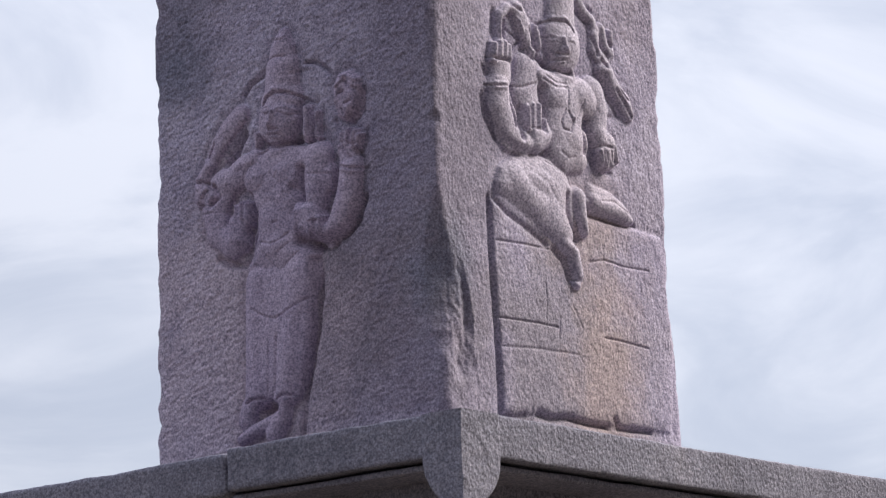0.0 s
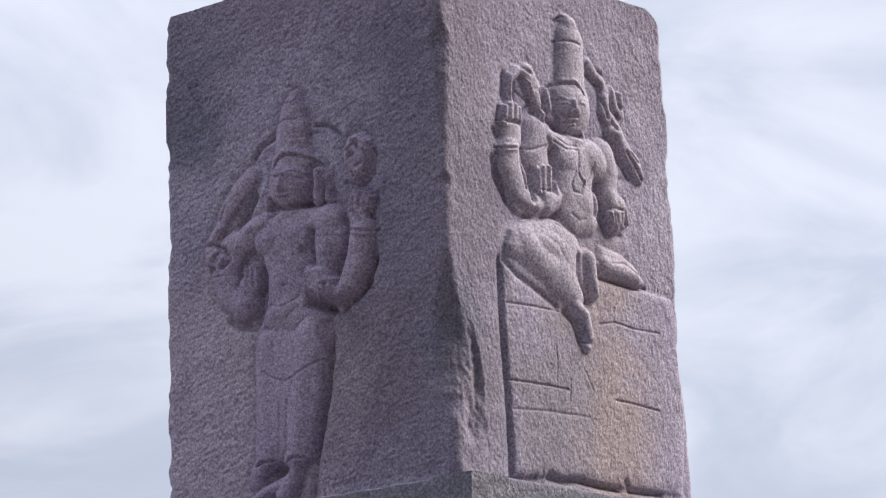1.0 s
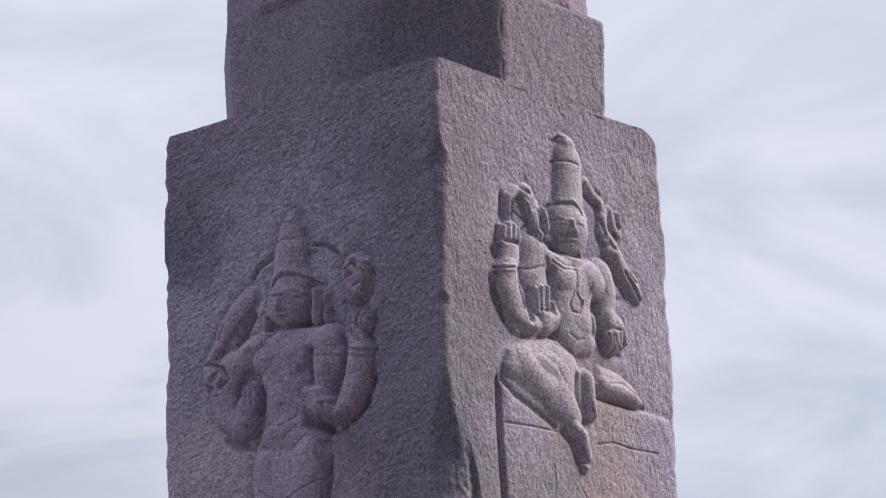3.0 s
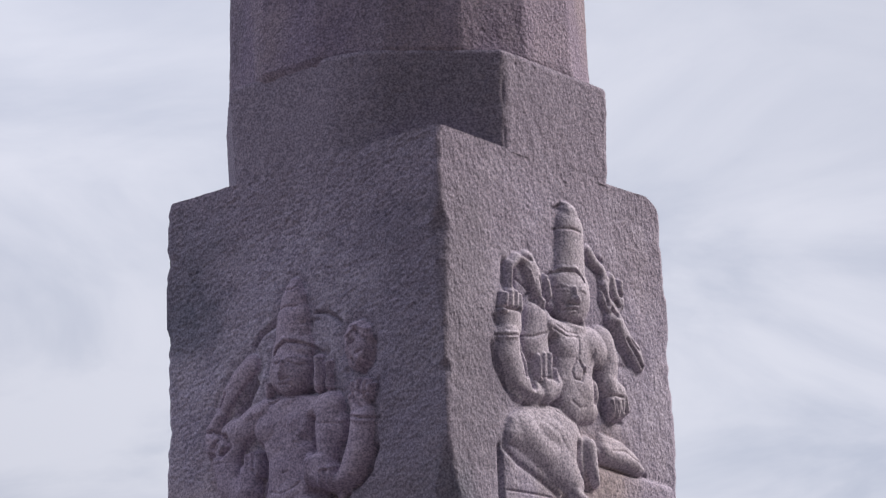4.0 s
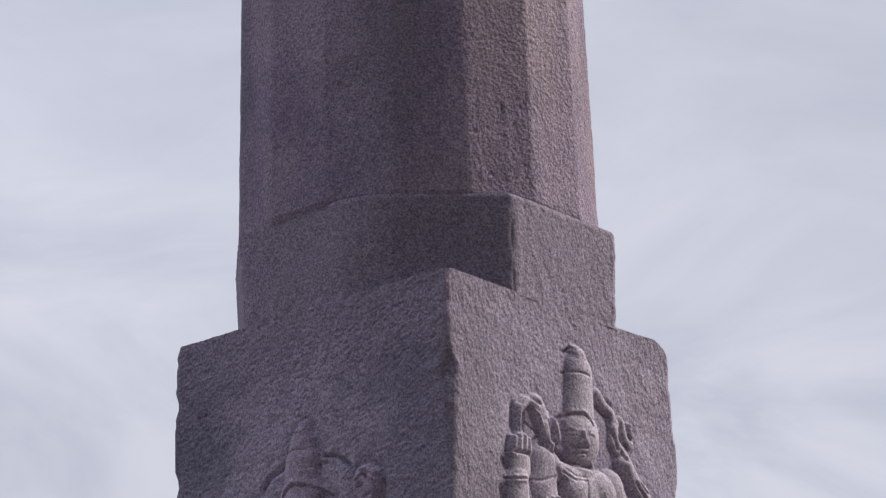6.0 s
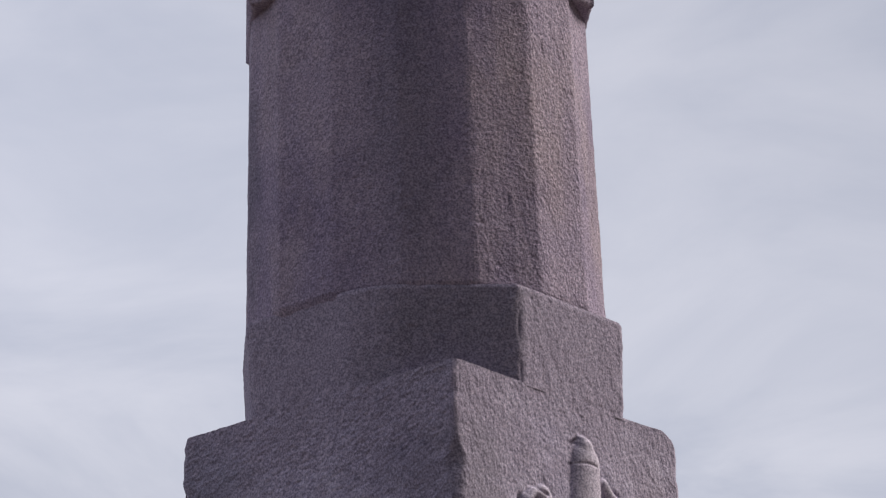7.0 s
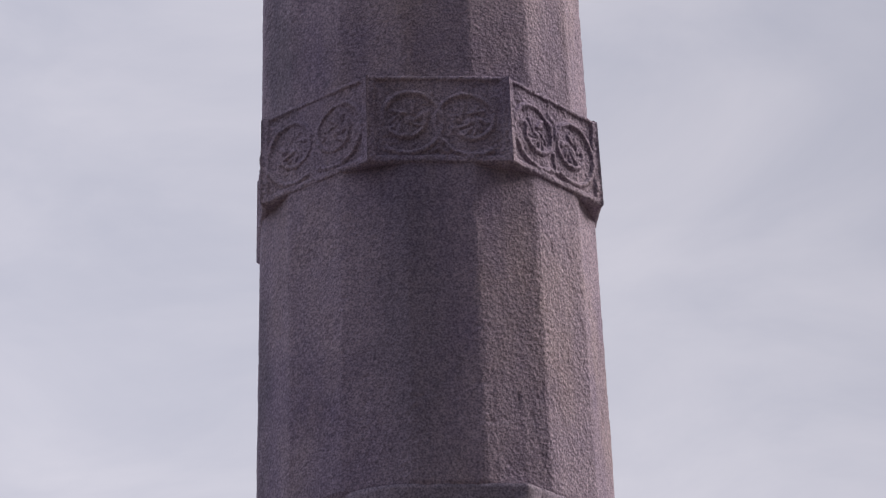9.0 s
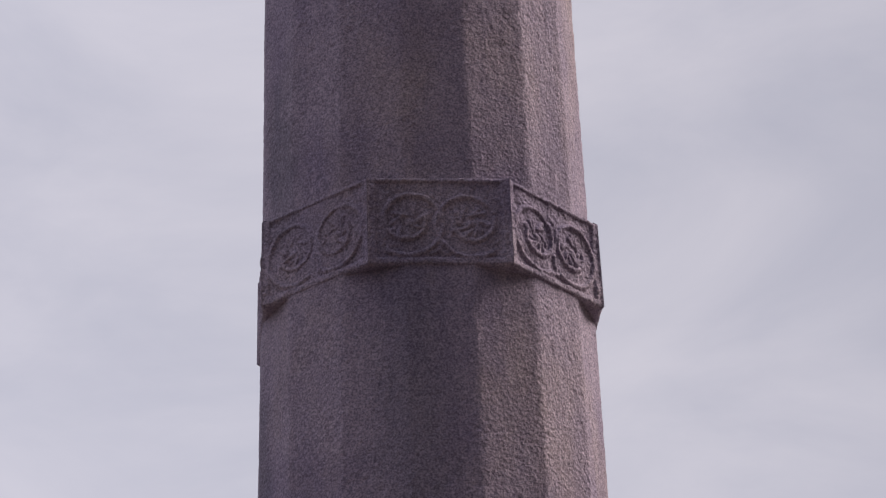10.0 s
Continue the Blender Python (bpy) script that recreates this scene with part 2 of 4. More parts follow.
class Carving:
    """A relief over a flat face: heights in metres over a grid of places across (U) and up (Z); sizes are given in cm."""

    def __init__(self, U, Z):
        self.U, self.Z = U * 100, Z * 100
        self.H = np.zeros(U.shape)
        self.C, self.R = np.zeros(U.shape), np.zeros(U.shape)

    def near(self, a, b, reach=1e9):
        """The part of the grid within reach of the line a-b: its window, the distance and the share of the way along."""
        us, zs = self.U[0], self.Z[:, 0]
        span = np.ptp(self.U, axis=0).max() + reach
        iu = np.searchsorted(us, [min(a[0], b[0]) - span, max(a[0], b[0]) + span])
        iz = np.searchsorted(zs, [min(a[1], b[1]) - reach, max(a[1], b[1]) + reach])
        win = (slice(*iz), slice(*iu))
        U, Z = self.U[win], self.Z[win]
        d = np.array(b) - np.array(a)
        t = np.clip(((U - a[0]) * d[0] + (Z - a[1]) * d[1]) / max(d @ d, 1e-6), 0, 1)
        return win, np.hypot(U - a[0] - t * d[0], Z - a[1] - t * d[1]), t

    def limb(self, a, b, ra, rb, high):
        win, d, t = self.near(a, b, max(ra, rb))
        r = ra + (rb - ra) * t
        self.H[win] = np.maximum(self.H[win], high / 100 * np.clip(1 - (d / r) ** 2, 0, 1) ** 0.62)

    def oval(self, c, ru, rz, high):
        win, _, _ = self.near(c, c, max(ru, rz))
        d = ((self.U[win] - c[0]) / ru) ** 2 + ((self.Z[win] - c[1]) / rz) ** 2
        self.H[win] = np.maximum(self.H[win], high / 100 * np.clip(1 - d, 0, 1) ** 0.62)

    def slab(self, high, soft, *ring):
        inside = np.zeros(self.U.shape, bool)
        edge = np.full(self.U.shape, 1e9)
        for a, b in zip(ring, ring[1:] + ring[:1]):
            win, d, _ = self.near(a, b, soft + 0.5)
            edge[win] = np.minimum(edge[win], d)
            if a[1] != b[1]:
                cross = (self.Z > min(a[1], b[1])) & (self.Z <= max(a[1], b[1]))
                inside ^= cross & (self.U < a[0] + (self.Z - a[1]) / (b[1] - a[1]) * (b[0] - a[0]))
        x = np.clip(edge / soft, 0, 1)
        self.H = np.maximum(self.H, np.where(inside, high / 100 * np.sqrt(x * (2 - x)), 0))

    def ridge(self, a, b, wide, rise):
        """A soft raised line on top of what is there."""
        win, d, _ = self.near(a, b, wide * 2.2)
        self.R[win] = self.R[win] + rise / 100 * np.exp(-(d / wide) ** 2 * 1.4)

    def swell(self, c, ru, rz, rise):
        """A soft raised patch on top of what is there."""
        win, _, _ = self.near(c, c, max(ru, rz))
        d = ((self.U[win] - c[0]) / ru) ** 2 + ((self.Z[win] - c[1]) / rz) ** 2
        self.R[win] = self.R[win] + rise / 100 * np.clip(1 - d, 0, 1) ** 0.75

    def cut(self, a, b, wide, deep):
        win, d, _ = self.near(a, b, wide * 2.2)
        self.C[win] = np.maximum(self.C[win], deep / 100 * np.exp(-(d / wide) ** 2 * 1.4))

    def coil(self, c, r, thick, high, turns, flip):
        """A spiral scroll with a leafy heart."""
        x, z = (self.U - c[0]) * flip, self.Z - c[1]
        rho, phi = np.hypot(x, z), np.arctan2(z, x)
        for k in range(3):
            ang = phi + 2 * math.pi * k
            ideal = r * (1 - ang / (2 * math.pi * turns) * 0.62 - 0.12)
            ok = (ang > -2.2) & (ang < 2 * math.pi * turns - 1.5)
            self.H = np.maximum(self.H, np.where(ok, high / 100 * np.sqrt(np.clip(1 - ((rho - ideal) / thick) ** 2, 0, 1)), 0))


def blurred(a, n=1):
    for _ in range(n):
        p = np.pad(a, 1, mode="edge")
        a = (p[:-2, 1:-1] + p[2:, 1:-1] + p[1:-1, :-2] + p[1:-1, 2:] + 2 * p[1:-1, 1:-1]) / 6
    return a


def grown(mask, n):
    for _ in range(n):
        p = np.pad(mask, 1)
        mask = p[:-2, 1:-1] | p[2:, 1:-1] | p[1:-1, :-2] | p[1:-1, 2:] | mask
    return mask


# ---- ground ----
FOOT, CREST, OCT, BAND0, BAND1, TOP = 2.70, 4.112, 4.360, 5.226, 5.480, 9.0
g = np.linspace(-1, 1, 121)
gx, gy = np.meshgrid(np.sign(g) * np.abs(g) ** 3 * 2500, np.sign(g) * np.abs(g) ** 3 * 2500)
gp = np.stack([gx, gy, 0 * gx], -1)
gp[..., 2] = 0.03 * grain(gp, 3.0, 1) * (np.hypot(gx, gy) < 300) - 0.04
tagged(part("ground", mesh_of("ground", [(gp, None)]), GROUND, None), "bare dusty earth round the foot of the pillar", "ground", "", "structure")


# ---- pedestal under the pillar ----
def block_mesh(x0, x1, y0, y1, z0, z1, step, rough, k, round_edge=0.012):
    """A stone with softly broken edges and an uneven skin."""
    def axis(a, b):
        n = max(2, int((b - a) / step))
        inner = np.linspace(a + round_edge, b - round_edge, n)
        return np.concatenate([[a, a + round_edge * 0.35], inner, [b - round_edge * 0.35, b]])
    X, Y, Z = axis(x0, x1), axis(y0, y1), axis(z0, z1)
    lo, hi = np.array([x0, y0, z0]), np.array([x1, y1, z1])
    sheets = []
    for a, b, fixed, value, turn in ((X, Z, 1, y0, 0), (X, Z, 1, y1, 1), (Y, Z, 0, x0, 1), (Y, Z, 0, x1, 0), (X, Y, 2, z0, 1), (X, Y, 2, z1, 0)):
        A_, B_ = np.meshgrid(a, b)
        V = np.full(A_.shape, value)
        P = np.stack([A_, V, B_] if fixed == 1 else [V, A_, B_] if fixed == 0 else [A_, B_, V], -1)
        core = np.clip(P, lo + round_edge, hi - round_edge)
        d = P - core
        length = np.linalg.norm(d, axis=-1, keepdims=True)
        P = core + d / np.maximum(length, 1e-9) * np.minimum(length, round_edge)
        nrm = d / np.maximum(length, 1e-9)
        bump = rough * (grain(P, 0.05, k) + 0.6 * grain(P, 0.018, k + 1) + 1.2 * grain(P, 0.25, k + 2))
        P = P + nrm * bump[..., None]
        sheets.append((P[:, ::-1] if turn else P, None))
    return mesh_of("stone", sheets)


pedestal = base("pedestal", "granite pedestal with a projecting slab cornice under the pillar", "pedestal")
EA, EB = 1.06, 0.99
part("pier", block_mesh(-0.72, 0.72, -0.74, 0.74, -0.05, 2.50, 0.08, 0.003, 0), SLAB, pedestal, "plain squared granite pier")
part("soffit_moulding", block_mesh(-0.90, EB - 0.026, -EA + 0.026, 0.95, 2.592, 2.606, 0.03, 0.0012, 1, 0.005), SLAB, pedestal, "thin shaded lip under the cornice")
part("soffit", block_mesh(-0.80, EB - 0.15, -EA + 0.15, 0.85, 2.47, 2.606, 0.05, 0.002, 2), SLAB, pedestal, "dark recessed course under the cornice")
JOINT = 0.345
part("cornice_stone", block_mesh(JOINT + 0.004, EB, -EA, 0.99, 2.612, FOOT + 0.002, 0.010, 0.0014, 0, 0.006), SLAB, pedestal, "grey granite cornice slab with a chipped edge")
part("cornice_stone", block_mesh(-0.96, JOINT - 0.004, -EA + 0.004, 0.99, 2.604, FOOT - 0.006, 0.012, 0.0018, 2, 0.010), SLAB, pedestal, "darker weathered cornice slab beside the joint")


def tongue_mesh(cx, cy):
    """A rounded tongue that wraps the cornice's corner and hangs below it."""
    sheets = []
    for face in (0, 1):
        wide = 0.112 if face == 0 else 0.135
        nu, nz = 46, 60
        u, v = np.meshgrid(np.linspace(0, 1, nu), np.linspace(0, 1, nz))
        z_top, z_bot = FOOT + 0.001, 2.505
        round_r = 0.105
        z = z_bot + (z_top - z_bot) * v
        low = np.clip((z_bot + round_r - z) / round_r, 0, 1)
        reach = wide * np.sqrt(np.clip(1 - low ** 2, 0, 1)) + 0.002
        across = u * reach
        belly = 0.001 * np.sqrt(np.clip(1 - u ** 4, 0, 1)) - 0.004 * (1 - np.sqrt(np.clip(1 - np.clip((u - 0.8) / 0.2, 0, 1) ** 2, 0, 1)))
        inset = 0.018 * np.clip((u - 0.86) / 0.14, 0, 1) ** 2
        if face == 0:
            P = np.stack([cx - across, cy + inset - belly * np.clip(u * 8, 0, 1), z], -1)
            P = P[:, ::-1]
        else:
            P = np.stack([cx - inset + belly * np.clip(u * 8, 0, 1), cy + across, z], -1)
        P = P + 0.0016 * np.stack([grain(P, 0.02, 3), grain(P, 0.02, 4), 0 * z], -1)
        sheets.append((P, None))
    back = np.array([[cx - 0.14, cy + 0.10, 2.52], [cx - 0.14, cy + 0.10, FOOT - 0.01]])
    rim0, rim1 = sheets[0][0][:, 0], sheets[1][0][:, -1]
    zz = np.linspace(0, 1, len(rim0))[:, None]
    mid = back[0] * (1 - zz) + back[1] * zz
    sheets.append((np.stack([mid, rim0], 1), None))
    sheets.append((np.stack([rim1, mid], 1), None))
    return mesh_of("tongue", sheets, [np.concatenate([sheets[0][0][-1], sheets[1][0][-1][1:], mid[-1:]])])


part("corner_tongue", tongue_mesh(EB + 0.006, -EA - 0.006), SLAB, pedestal, "rounded stone tongue hanging at the cornice corner")

# ---- the pillar ----
pillar = base("stone_pillar", "tall weathered granite pillar with carved base on a pedestal", "pillar")


def half(z):
    return 0.450 - 0.005 * (z - FOOT) / (CREST - FOOT) + 0.007 * np.clip((3.25 - z) / 0.5, 0, 1)


def wear(z, k):
    """How far a long edge of the block is worn back at each height."""
    p = np.stack([0 * z + k * 3.3, 0 * z + 0.7, z], -1)
    e = 0.004 + 0.005 * grain(p, 0.04, 0) + 0.005 * grain(p, 0.16, 1) + 0.002 * grain(p, 0.018, 2)
    e = e + (0.034 if k == 2 else 0.003) * np.clip((z - CREST + 0.035) / 0.035, 0, 1) ** 2
    if k == 1:   # spalls on the front edge
        e = e + 0.022 * np.exp(-((z - 3.17) / 0.10) ** 2) + 0.015 * np.exp(-((z - 3.06) / 0.08) ** 2) + 0.006 * np.exp(-((z - 3.52) / 0.016) ** 2) + 0.007 * np.exp(-((z - 3.86) / 0.05) ** 2)
    return np.maximum(e, 0.002)


def block_face(face, step):
    """Grid of one side of the block: points, outward direction, place across and height over the foot."""
    n, m = int(0.9 / step) + 1, int((CREST - FOOT) / step) + 1
    s, z = np.meshgrid(np.linspace(-1, 1, n), np.linspace(FOOT, CREST, m))
    return s, z


def face_points(face, s, z, rise):
    """Places on one side (0: toward -y, 1: +x, 2: +y, 3: -x) with a relief that fades into the worn edges."""
    h = half(z)
    left, right = (0, 1, 2, 3)[face], (1, 2, 3, 0)[face]
    dl, dr = (s + 1) * h, (1 - s) * h
    el, er = wear(z, left), wear(z, right)
    reach_l, reach_r = 0.008 + 1.3 * el, 0.008 + 1.3 * er
    fl, fr = np.clip(1 - dl / reach_l, 0, 1) ** 2, np.clip(1 - dr / reach_r, 0, 1) ** 2
    across = s * h + el * np.clip(1 - dl / 0.12, 0, 1) - er * np.clip(1 - dr / 0.12, 0, 1)
    calm = np.clip(np.minimum(dl, dr) / 0.02, 0, 1)
    out = h - el * fl - er * fr + rise * calm
    if face == 0:
        return np.stack([across, -out, z], -1)
    if face == 1:
        return np.stack([out, across, z], -1)
    if face == 2:
        return np.stack([-across, out, z], -1)
    return np.stack([-out, -across, z], -1)


def chisel(face, s, z):
    """Tooling of the face: pits, long dents and slow waves."""
    u = s * 0.45
    P = np.stack([u + 2.0 * face, 0 * u + 0.37 * face, z], -1)
    tilt = u + 0.12 * z
    Q = np.stack([tilt + 2.0 * face, 0 * u + 0.37 * face, z - 0.14 * u if face == 0 else z], -1)
    dents = grain(Q, (0.018, 1, 0.008), 0) if face == 0 else grain(Q, (0.008, 1, 0.019), 0)
    fine = grain(Q, (0.009, 1, 0.0055), 1) if face == 0 else grain(Q, (0.0055, 1, 0.010), 1)
    if face == 0:
        return 0.0007 * grain(P, 0.008, 3) + 0.0010 * dents + 0.0010 * fine + 0.0020 * grain(P, 0.03, 4) + 0.0040 * grain(P, 0.16, 5)
    return 0.0006 * grain(P, 0.008, 3) + 0.0005 * dents + 0.0004 * fine + 0.0012 * grain(P, 0.026, 4) + 0.0040 * grain(P, 0.16, 5)


def standing_figure(c):
    """Standing four-armed figure in a long garment."""
    # arched recess behind the crown and the worn crown
    c.limb((-2.1, 95.9), (-1.7, 102.9), 5.4, 5.1, 2.88)
    c.limb((-1.8, 102.9), (-1.5, 107.1), 4.9, 3.9, 2.4)
    c.limb((-1.5, 107.1), (-1.2, 109.4), 3.9, 2.6, 2.4)
    c.oval((-1.2, 111.4), 1.7, 1.8, 1.44)
    c.cut((-5.3, 105.2), (-3.0, 105.7), 0.35, 0.45)
    c.cut((-3.0, 105.7), (0.6, 105.2), 0.35, 0.45)
    c.cut((-2.3, 109.7), (-0.4, 109.6), 0.3, 0.4)
    c.cut((-0.4, 109.6), (1.1, 110.7), 0.3, 0.4)
    c.cut((-14.8, 98.9), (-12.3, 101.3), 0.8, 1.72)
    c.cut((-12.3, 101.3), (-9.8, 102.5), 0.8, 1.72)
    c.cut((-9.8, 102.5), (-7.6, 103.5), 0.8, 1.72)
    c.cut((5.1, 103.2), (8.0, 102.6), 0.55, 1.49)
    c.cut((8.0, 102.6), (10.6, 101.4), 0.55, 1.49)
    c.cut((10.6, 101.4), (12.9, 99.2), 0.55, 1.49)
    c.cut((2.2, 100.6), (4.0, 101.6), 0.5, 0.4)
    c.cut((4.0, 101.6), (6.2, 101.0), 0.5, 0.4)
    # head with a hair band, face, ears
    c.oval((-2.1, 95.0), 6.7, 5.3, 2.88)
    c.oval((-2.7, 90.6), 6.7, 7.3, 3.68)
    c.limb((-2.8, 85.4), (-3.6, 81.9), 3.9, 4.6, 2.08)
    c.ridge((-7.0, 94.1), (-5.4, 96.6), 0.8, 0.25)
    c.ridge((-5.4, 96.6), (-2.4, 97.5), 0.8, 0.25)
    c.ridge((-2.4, 97.5), (1.4, 97.0), 0.8, 0.25)
    c.ridge((1.4, 97.0), (5.0, 95.3), 0.8, 0.25)
    c.ridge((5.0, 95.3), (7.9, 92.7), 0.8, 0.25)
    c.cut((-6.4, 94.4), (-5.0, 96.1), 0.42, 0.9)
    c.cut((-5.0, 96.1), (-2.4, 96.8), 0.42, 0.9)
    c.cut((-2.4, 96.8), (0.7, 96.3), 0.42, 0.9)
    c.cut((0.7, 96.3), (3.9, 95.0), 0.42, 0.9)
    c.cut((3.9, 95.0), (7.3, 92.8), 0.42, 0.9)
    c.ridge((-2.3, 92.0), (-3.2, 88.8), 0.7, 0.8)
    c.swell((-3.2, 88.8), 1.5, 1.0, 0.5)
    c.swell((-4.6, 92.6), 1.6, 0.8, 0.25)
    c.swell((1.6, 91.4), 2.3, 1.0, 0.25)
    c.cut((-6.4, 92.3), (-4.8, 91.6), 0.3, 0.35)
    c.cut((-4.8, 91.6), (-3.5, 91.9), 0.3, 0.35)
    c.cut((-1.0, 91.6), (1.5, 90.4), 0.3, 0.35)
    c.cut((1.5, 90.4), (3.9, 90.5), 0.3, 0.35)
    c.ridge((-5.9, 93.6), (-4.4, 93.8), 0.4, 0.3)
    c.ridge((-4.4, 93.8), (-3.1, 93.0), 0.4, 0.3)
    c.ridge((-1.2, 92.6), (1.4, 92.6), 0.4, 0.3)
    c.ridge((1.4, 92.6), (4.4, 91.2), 0.4, 0.3)
    c.cut((-3.9, 87.7), (-1.2, 87.6), 0.3, 0.4)
    c.ridge((-4.1, 87.2), (-1.2, 86.9), 0.45, 0.4)
    c.ridge((-3.9, 86.0), (-1.4, 85.7), 0.45, 0.4)
    c.cut((-4.3, 86.7), (-0.8, 86.1), 0.3, 0.4)
    c.cut((-3.9, 85.5), (-1.7, 85.2), 0.4, 0.4)
    c.swell((-3.0, 84.7), 2.2, 1.1, 0.6)
    c.cut((-6.7, 85.4), (-4.9, 84.2), 0.75, 1.9)
    c.cut((-4.9, 84.2), (-1.9, 83.9), 0.75, 1.9)
    c.cut((-1.9, 83.9), (1.3, 84.3), 0.75, 1.9)
    c.cut((1.3, 84.3), (3.9, 84.9), 0.75, 1.9)
    c.limb((6.3, 91.5), (6.5, 88.0), 1.2, 1.2, 2.08)
    c.limb((6.5, 88.0), (6.1, 84.6), 1.2, 1.6, 2.08)
    c.limb((9.5, 90.0), (9.2, 86.0), 0.7, 0.7, 1.76)
    c.limb((9.2, 86.0), (9.4, 83.8), 0.7, 0.8, 1.76)
    c.cut((10.2, 90.5), (9.7, 87.8), 0.4, 0.9)
    c.cut((9.7, 87.8), (8.5, 85.3), 0.4, 0.9)
    c.cut((5.0, 85.3), (5.8, 83.6), 0.5, 0.8)
    c.cut((5.8, 83.6), (7.9, 82.8), 0.5, 0.8)
    c.cut((7.9, 82.8), (10.1, 83.2), 0.5, 0.8)
    c.cut((7.2, 92.1), (9.0, 93.1), 0.5, 0.6)
    c.cut((10.0, 86.2), (9.8, 84.5), 0.6, 0.7)
    c.limb((-9.9, 88.3), (-10.0, 85.5), 0.9, 0.9, 1.44)
    c.cut((-6.7, 86.3), (-6.2, 83.7), 0.6, 0.9)
    c.cut((-6.2, 83.7), (-8.4, 83.0), 0.6, 0.9)
    # trunk and shoulders
    c.slab(2.4, 8, (-13.3, 82.0), (-11.2, 84.1), (-6.6, 84.4), (-0.2, 84.0), (6.1, 82.5), (12.4, 78.8), (14.4, 75.4), (13.5, 70.2), (5.6, 69.5), (3.3, 66.5), (3.9, 62.3), (8.5, 56.1), (7.4, 50.9), (-14.0, 54.4), (-12.5, 61.0), (-11.2, 66.3), (-12.5, 72.1), (-13.9, 77.2))
    c.oval((-9.1, 77.1), 5.2, 4.7, 2.96)
    c.oval((-1.1, 76.7), 5.1, 4.7, 2.88)
    c.oval((-4.6, 66.6), 6.5, 8.2, 2.72)
    c.oval((-3.9, 59.6), 7.5, 4.6, 2.8)
    c.limb((-10.6, 82.0), (-15.4, 80.8), 2.9, 2.3, 2.4)
    c.cut((-4.8, 77.6), (-3.4, 75.7), 0.3, 0.35)
    c.cut((-3.4, 75.7), (-2.1, 77.5), 0.3, 0.35)
    c.cut((-0.5, 72.0), (2.4, 71.0), 0.4, 0.3)
    c.cut((-4.0, 65.2), (-2.5, 65.2), 0.4, 0.4)
    c.cut((4.8, 76.8), (4.3, 72.4), 1.3, 2.4)
    c.cut((4.3, 72.4), (5.1, 68.8), 1.3, 2.4)
    c.cut((2.3, 72.7), (4.8, 70.7), 1.3, 1.4)
    c.cut((3.4, 59.7), (7.7, 58.1), 1.4, 2.76)
    c.cut((7.7, 58.1), (13.0, 58.0), 1.4, 2.76)
    c.cut((-7.8, 61.2), (-5.0, 60.2), 0.3, 0.4)
    c.cut((-5.0, 60.2), (-2.2, 60.6), 0.3, 0.4)
    c.cut((-2.2, 60.6), (0.5, 62.1), 0.3, 0.4)
    c.cut((-2.7, 57.7), (0.4, 59.6), 0.3, 0.35)
    c.cut((0.4, 59.6), (2.8, 60.6), 0.3, 0.35)
    c.cut((-0.6, 54.7), (3.0, 56.8), 0.3, 0.35)
    c.cut((3.0, 56.8), (5.4, 58.4), 0.3, 0.35)
    c.cut((-8.6, 59.4), (-5.1, 55.4), 0.3, 0.3)
    c.cut((-5.1, 55.4), (-2.5, 53.6), 0.3, 0.3)
    c.cut((-2.5, 53.6), (1.2, 55.0), 0.3, 0.3)
    # nearer arms: lowered fist and raised palm
    c.limb((8.7, 78.7), (8.7, 73.8), 4.7, 4.4, 2.64)
    c.limb((8.7, 73.8), (7.6, 68.5), 4.5, 3.9, 2.64)
    c.cut((7.6, 75.1), (11.0, 74.4), 0.4, 0.3)
    c.cut((11.0, 74.4), (14.9, 74.2), 0.4, 0.3)
    c.slab(3.76, 3, (2.5, 68.7), (5.2, 69.7), (9.8, 68.0), (11.3, 64.4), (10.6, 60.5), (8.1, 59.4), (3.9, 60.6), (2.2, 64.3))
    c.limb((4.2, 66.3), (3.9, 62.0), 1.7, 1.2, 4.08)
    c.limb((9.0, 63.8), (7.9, 59.9), 1.2, 1.0, 4.16)
    c.limb((10.9, 63.8), (10.7, 59.7), 1.2, 1.0, 4.08)
    c.cut((8.7, 63.1), (10.9, 63.2), 0.4, 0.8)
    c.cut((10.9, 63.2), (11.3, 66.0), 0.4, 0.8)
    c.cut((8.6, 63.1), (8.5, 59.7), 0.35, 0.8)
    c.cut((10.5, 62.8), (10.4, 59.3), 0.35, 0.8)
    c.limb((-14.6, 80.2), (-21.6, 77.3), 4.0, 4.0, 2.08)
    c.limb((-21.6, 77.3), (-24.6, 71.5), 4.7, 4.3, 2.08)
    c.limb((-24.6, 71.5), (-23.4, 66.4), 4.1, 4.2, 2.08)
    c.limb((-23.4, 66.4), (-18.8, 62.2), 3.5, 3.3, 2.08)
    c.limb((-18.8, 62.2), (-15.6, 63.0), 3.5, 3.2, 2.08)
    c.slab(2.72, 3, (-19.2, 69.1), (-16.9, 70.4), (-13.6, 69.5), (-12.6, 66.6), (-13.1, 61.8), (-15.8, 60.2), (-19.8, 62.3))
    c.limb((-15.9, 68.4), (-16.0, 71.4), 1.0, 0.9, 2.8)
    c.limb((-14.4, 68.1), (-14.3, 71.8), 1.1, 0.9, 2.88)
    c.limb((-12.9, 67.8), (-12.6, 71.4), 1.1, 0.9, 2.88)
    c.limb((-12.5, 66.4), (-12.1, 69.3), 0.9, 0.7, 2.72)
    c.cut((-14.6, 67.8), (-14.5, 70.8), 0.3, 0.4)
    c.cut((-13.2, 67.5), (-12.9, 70.8), 0.3, 0.4)
